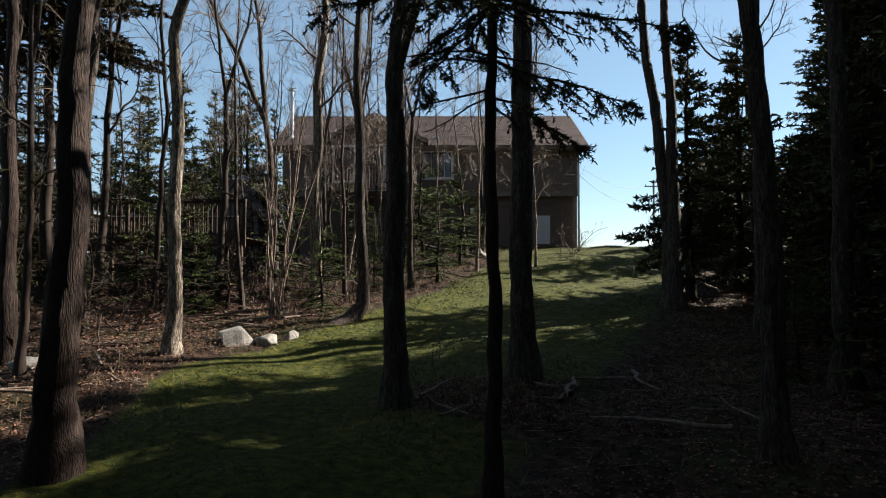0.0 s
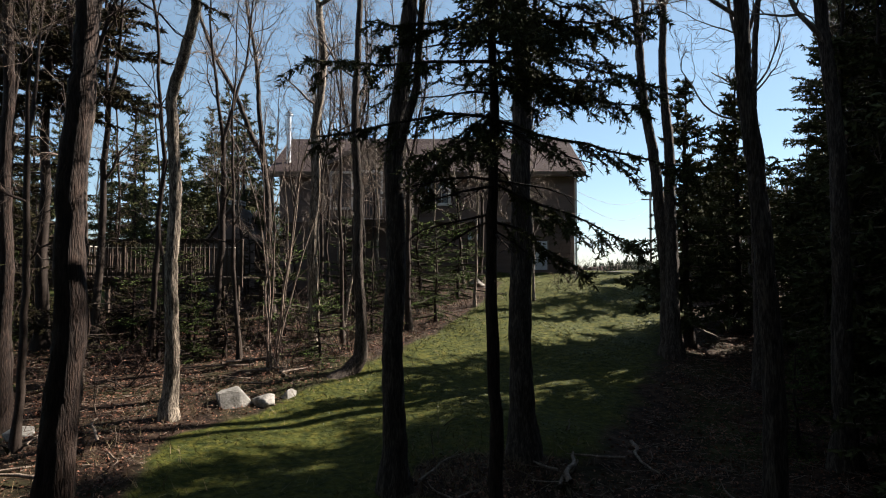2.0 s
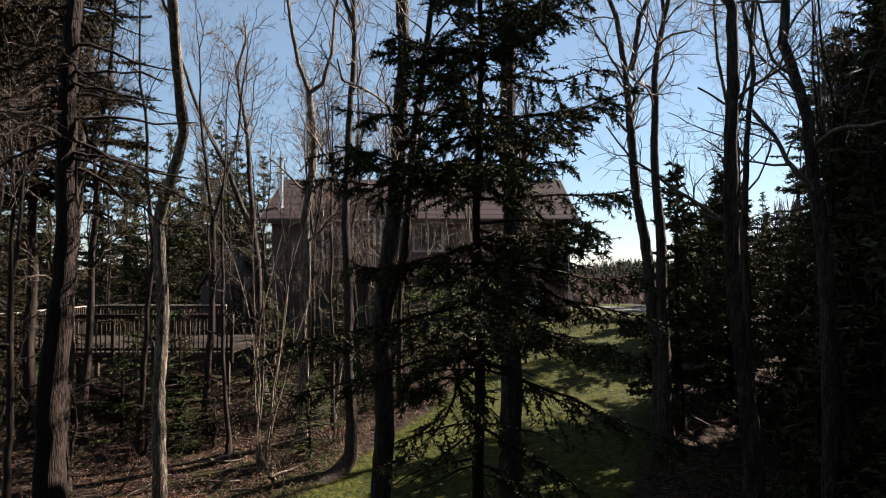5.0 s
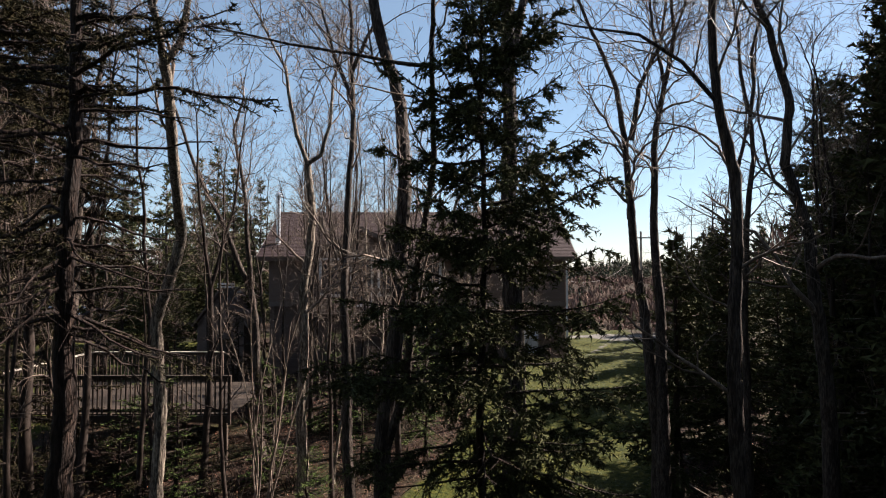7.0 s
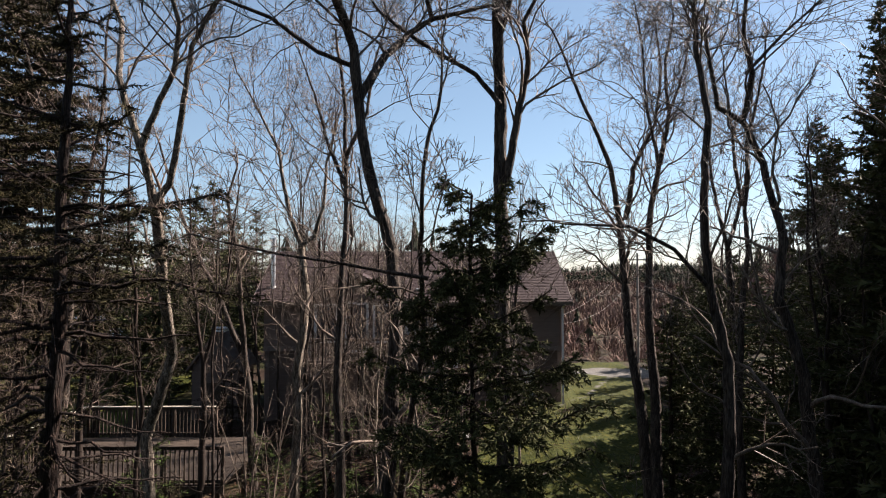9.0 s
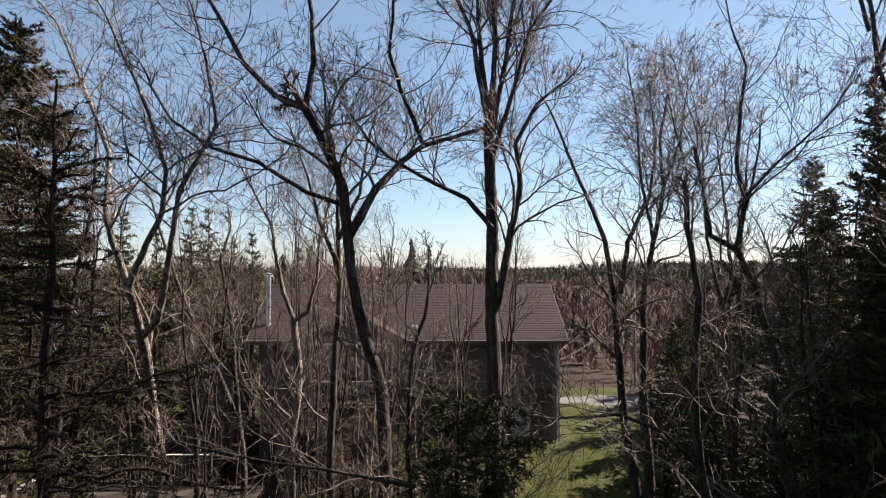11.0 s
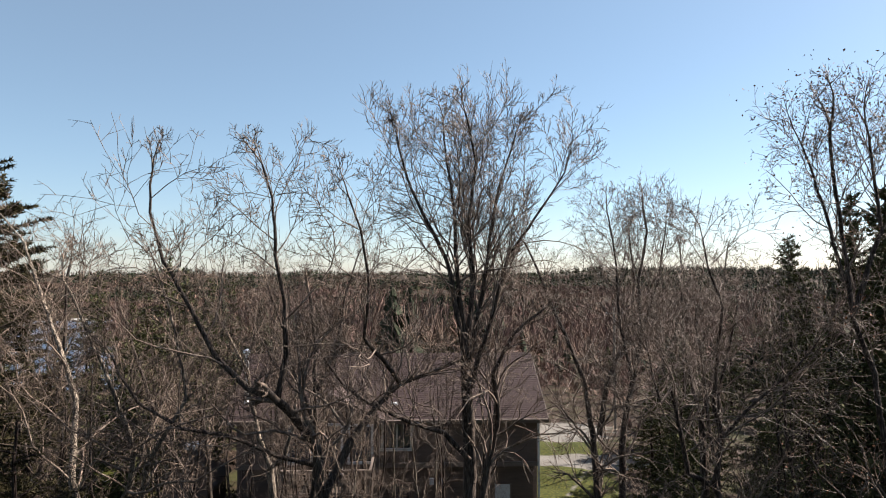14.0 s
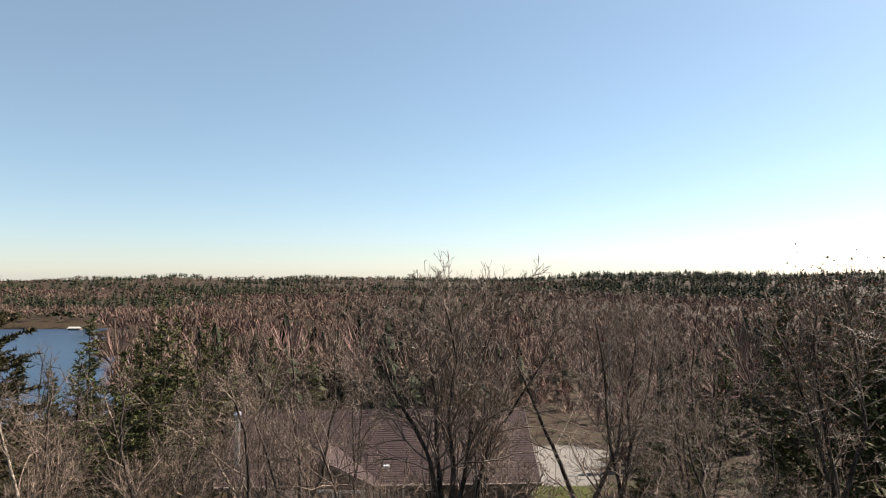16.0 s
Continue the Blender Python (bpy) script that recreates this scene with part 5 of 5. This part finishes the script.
# ---- woods beyond ----
MID = "leafless trees in the woods behind the house"
mids = []
for j in range(5):
    h = 11.5 + j * 0.7
    mids.append(bare_tree("woodland_tree", "leafless woodland tree behind the house", (0, 0, 0),
                          [([(0, 0, 0), (0.15, 0.1, h * 0.3), (0.1 - 0.1 * j, -0.1, h * 0.55), (0.0, 0.1, h * 0.8)], 0.14, 0.04)], 120 + j, bark=BARK_YOUNG, twig=TWIG_RED if j % 2 else TWIG,
                          limbs=12, first=0.32, reach=2.9, sides=5, plan={1: (6, 44, 0.5), 2: (3, 42, 0.55)}, group=MID))
spots = []
tries = 0
while len(spots) < 135 and tries < 20000:
    tries += 1
    y = 33 + 105 * rng.uniform() ** 1.25
    x = rng.uniform(-0.82, 0.82) * y + rng.uniform(-4, 4)
    if -13.5 < x < 9 and y < 44 or abs(x - np.interp(y, [30, 45, 62, 80], [7, 12.5, 14, 15])) < 5.2 and y < 66 or lawn_mask(x, y) > 0.4 or 0.16 < x / y < 0.37 or x / y < -0.44 and y > 55:
        continue
    if min([math.hypot(x - a, y - b) for a, b in spots] + [99]) > 2.6:
        spots.append((x, y))
for i, (x, y) in enumerate(spots):
    m = pose(*foot(x, y, -0.1), rng.uniform(-3, 3), rng.uniform(-3, 3), rng.uniform(0, 360)) @ Matrix.Scale(rng.uniform(0.7, 1.05), 4)
    if i < 5:
        mids[i].matrix_basis = m
    else:
        copy_thing(mids[i % 5], m)
for i in range(40):
    y = rng.uniform(48, 130)
    x = rng.uniform(-0.8, 0.8) * y
    if abs(x - 13.5) < 7 and y < 70:
        x += 16
    if 0.16 < x / y < 0.37 or x / y < -0.44:
        x = -0.3 * y + 6 * math.sin(i * 2.1)
    copy_thing(far_spruce[i % 2], pose(*foot(x, y), 0, 0, 31 * i) @ Matrix.Scale(rng.uniform(0.5, 0.9), 4))


def toned(name, stops, rough=0.85):
    """Surface whose colour follows each tree's own tone, with a little change from shoot to shoot."""
    m = bpy.data.materials.new(name)
    m.use_nodes = True
    n, ln = m.node_tree.nodes, m.node_tree.links.new
    b = n["Principled BSDF"]
    at = n.new("ShaderNodeAttribute")
    at.attribute_name = "tone"
    ramp = n.new("ShaderNodeValToRGB")
    for i, (pos, col) in enumerate(stops):
        e = ramp.color_ramp.elements[i] if i < 2 else ramp.color_ramp.elements.new(pos)
        e.position, e.color = pos, (*col, 1)
    ln(at.outputs["Fac"], ramp.inputs[0])
    rng = n.new("ShaderNodeMapRange")
    rng.inputs["To Min"].default_value, rng.inputs["To Max"].default_value = 0.65, 1.35
    ln(n.new("ShaderNodeNewGeometry").outputs["Random Per Island"], rng.inputs[0])
    hs = n.new("ShaderNodeHueSaturation")
    ln(rng.outputs[0], hs.inputs["Value"])
    ln(ramp.outputs[0], hs.inputs["Color"])
    ln(hs.outputs[0], b.inputs["Base Color"])
    b.inputs["Roughness"].default_value, b.inputs["Specular IOR Level"].default_value = rough, 0.05
    return m


FAR_BARE = toned("distant leafless crowns", [(0.0, (0.062, 0.042, 0.036)), (0.35, (0.105, 0.066, 0.055)), (0.65, (0.125, 0.092, 0.070)), (1.0, (0.135, 0.085, 0.075))])
FAR_GREEN = toned("distant conifer boughs", [(0.0, (0.012, 0.017, 0.012)), (0.6, (0.026, 0.032, 0.019)), (1.0, (0.050, 0.048, 0.026))])


def far_woods():
    """Distant woods: rounded leafless crowns of radiating shoots, and conifers in ragged tiers."""
    rg = np.random.default_rng(77)
    bands = [(58, 130, 560, 60, 0.05, 0.95), (125, 300, 2900, 40, 0.11, 1.0), (300, 560, 4200, 24, 0.2, 1.1), (560, 1000, 6000, 14, 0.36, 1.35), (1000, 2300, 7500, 9, 0.7, 1.9)]
    VB, VC, TB, TC = [], [], [], []
    for d0, d1, count, shoots, wide, big in bands:
        d = np.sqrt(rg.uniform(d0 * d0, d1 * d1, count))
        a = rg.uniform(-0.80, 0.80, count)
        x, y = d * np.sin(a), d * np.cos(a)
        z = land(x, y)
        patch = np.sin(x * 0.021 + 1) + np.sin(y * 0.017 + x * 0.008)
        dark = patch + rg.normal(0, 0.7, count) + 1.3 * smooth(420, 900, d) - 0.35 + 2.2 * smooth(60, 330, x) * smooth(500, 900, y)
        ok = (z > LAKE_Z + 0.4) & ((x / y > -0.44) | (d > 130)) & ((x / y < 0.18) | (x / y > 0.32) | (d > 99))
        x, y, z, dark, d, patch = x[ok], y[ok], z[ok], dark[ok], d[ok], patch[ok]
        low = (x / y > 0.15) & (x / y < 0.38) & (d < 150)
        ev = (dark > np.where(d < 300, 1.6, np.where(d < 560, 1.0, 0.45))) & ~low
        low = low[~ev]
        # leafless crowns: shoots from the fork out to a rounded outline
        bx, by, bz = x[~ev], y[~ev], z[~ev]
        n = len(bx)
        h = rg.uniform(8.0, 12.0, n) * np.where((bx < -0.44 * by) & (by < 330), 0.4, 1) * np.where(low, np.where(np.hypot(bx, by) < 95, 0.13, 0.6), 1)
        tone = np.clip(0.5 + 0.18 * patch[~ev] + rg.normal(0, 0.22, n), 0, 1)
        i = np.repeat(np.arange(n), shoots)
        m = len(i)
        az = rg.uniform(0, 6.283, m)
        el = np.arcsin(rg.uniform(-0.2, 1.0, m))
        R = h[i] * 0.30 * big * rg.uniform(0.75, 1.1, m)
        out = np.stack([np.cos(az) * np.cos(el) * R, np.sin(az) * np.cos(el) * R, np.sin(el) * h[i] * 0.40], 1)
        c = np.stack([bx[i], by[i], bz[i] + h[i] * 0.58], 1)
        c0, c1 = c + out * rg.uniform(0.0, 0.35, (m, 1)) - np.array([0, 0, 0.5]), c + out
        s = np.stack([-np.sin(az), np.cos(az), rg.normal(0, 0.5, m)], 1) * wide * rg.uniform(0.6, 1.4, (m, 1))
        mid = c0 * 0.35 + c1 * 0.65 + rg.normal(0, 0.12, (m, 3)) * big
        VB.append(np.stack([c0, mid - s, c1, mid + s], 1).reshape(-1, 3))
        TB.append(np.repeat(tone[i], 4))
        # conifers: ragged tiers
        cx, cy, cz = x[ev], y[ev], z[ev]
        n = len(cx)
        tiers = 52 if d0 < 300 else 34 if d0 < 560 else 22
        h = rg.uniform(7, 12.0, n) * (0.9 + 0.1 * big)
        tone = rg.uniform(0, 1, n)
        i = np.repeat(np.arange(n), tiers)
        m = len(i)
        t = rg.uniform(0.06, 1, m) ** 0.8
        az = rg.uniform(0, 6.283, m)
        rad = (2.5 * big) * (1 - t) * rg.uniform(0.7, 1.15, m) + 0.2
        tip = np.stack([cx[i] + np.cos(az) * rad, cy[i] + np.sin(az) * rad, cz[i] + h[i] * t - 0.25 * rad], 1)
        s = np.stack([-np.sin(az), np.cos(az), 0 * az], 1) * (rad * 0.6)[:, None]
        root = np.stack([cx[i], cy[i], cz[i] + h[i] * np.minimum(1.0, t + 0.10)], 1)
        VC.append(np.stack([root, tip - s, tip + np.array([0, 0, -0.1]), tip + s], 1).reshape(-1, 3))
        TC.append(np.repeat(tone[i], 4))
    for name, V, tones, mat, lab in (("bare_woods", VB, TB, FAR_BARE, "brown leafless woods reaching to the horizon"), ("conifer_woods", VC, TC, FAR_GREEN, "dark conifers scattered through the distant woods")):
        V = np.concatenate(V)
        me = mesh_from(name, V, np.arange(len(V)).reshape(-1, 4), mat)
        me.attributes.new("tone", "FLOAT", "POINT").data.foreach_set("value", np.concatenate(tones).astype(np.float32))
        tagged(new(name, me), lab, "woods", kind="stuff")


far_woods()

hut = thing("boathouse", "small pale boathouse on the far lake shore", "hut", (-204, 413, -13.7))
part("wall", box(-3.6, 3.6, -2.0, 2.0, -0.5, 0.9), FASCIA, hut)
part("roof", prism([(-2.4, 0.8), (0, 1.7), (2.4, 0.8)], "x", -4.0, 4.0), CONCRETE, hut)


# ---- grass, leaves and stalks ----
def lawn_grass():
    rg = np.random.default_rng(8)
    n = 200000
    y = rg.uniform(5.2, 34, n)
    x = rg.uniform(-7.5, 10, n)
    keep = (lawn_mask(x, y) > rg.uniform(0.3, 0.75, n)) & (rg.uniform(0, 1, n) < np.clip(1.4 - y / 26, 0.25, 1)) & (gravel_mask(x, y) < 0.4)
    x, y = x[keep], y[keep]
    n = len(x)
    az, h = rg.uniform(0, 6.283, n), rg.uniform(0.012, 0.035, n)
    w = 0.005 + 0.0005 * y
    lean = rg.normal(0, 0.05, (n, 2))
    c = np.stack([x, y, land(x, y) - 0.005], 1)
    s = np.stack([np.cos(az), np.sin(az), 0 * az], 1) * w[:, None]
    V = np.stack([c - s, c + s, c + np.concatenate([lean, h[:, None]], 1)], 1).reshape(-1, 3)
    tagged(new("lawn_grass", mesh_from("lawn_grass", V, np.arange(len(V)).reshape(-1, 3), BLADE)), "short mown spring grass", "grass", kind="stuff")


def woodland_litter():
    rg = np.random.default_rng(9)
    n = 160000
    y = rg.uniform(6, 30, n)
    x = rg.uniform(-15, 12, n)
    keep = (lawn_mask(x, y) < rg.uniform(0.02, 0.5, n)) & (rg.uniform(0, 1, n) < np.clip(1.5 - y / 24, 0.3, 1))
    x, y = x[keep], y[keep]
    C = np.stack([x, y, land(x, y) + rg.uniform(0.0, 0.06, len(x))], 1)
    tagged(new("leaf_litter", leaf_mesh("leaf_litter", C, 0.027, LITTER, rg, True)), "dry brown fallen leaves under the trees", "leaves", kind="stuff")
    n = 8000
    y, x = rg.uniform(7, 24, n), rg.uniform(-13, 10, n)
    keep = lawn_mask(x, y) < 0.3
    x, y = x[keep], y[keep]
    n = len(x)
    az, L = rg.uniform(0, 6.283, n), rg.uniform(0.08, 0.45, n)
    c = np.stack([x, y, land(x, y) + rg.uniform(0.0, 0.05, n)], 1)
    u = np.stack([np.cos(az), np.sin(az), rg.normal(0.05, 0.16, n)], 1) * L[:, None]
    V, F = rods(c - u / 2, c + u / 2, rg.uniform(0.003, 0.009, n), rg.uniform(0.002, 0.005, n))
    tagged(new("fallen_twigs", mesh_from("fallen_twigs", V, F, BARK_LIMB)), "thin dead twigs strewn over the leaves", "twigs", kind="stuff")
    n = 5000
    y = rg.uniform(7.5, 30, n)
    x = np.interp(y, [p[1] for p in LAWN], [p[0] for p in LAWN]) + rg.normal(-0.9, 1.0, n)
    a = rg.uniform(0, 1, n) < 0.25
    x[a], y[a] = rg.normal(0.4, 0.9, a.sum()), rg.normal(9.4, 0.9, a.sum())
    h = rg.uniform(0.05, 0.2, n)
    az = rg.uniform(0, 6.283, n)
    c = np.stack([x, y, land(x, y) - 0.01], 1)
    s = np.stack([np.cos(az), np.sin(az), 0 * az], 1) * 0.007
    tip = c + np.concatenate([rg.normal(0, 0.10, (n, 2)), h[:, None]], 1)
    V = np.stack([c - s, c + s, tip], 1).reshape(-1, 3)
    tagged(new("dead_grass", mesh_from("dead_grass", V, np.arange(len(V)).reshape(-1, 3), STRAW)), "tufts of dead straw-coloured grass along the lawn", "grass", kind="stuff")


lawn_grass()
woodland_litter()
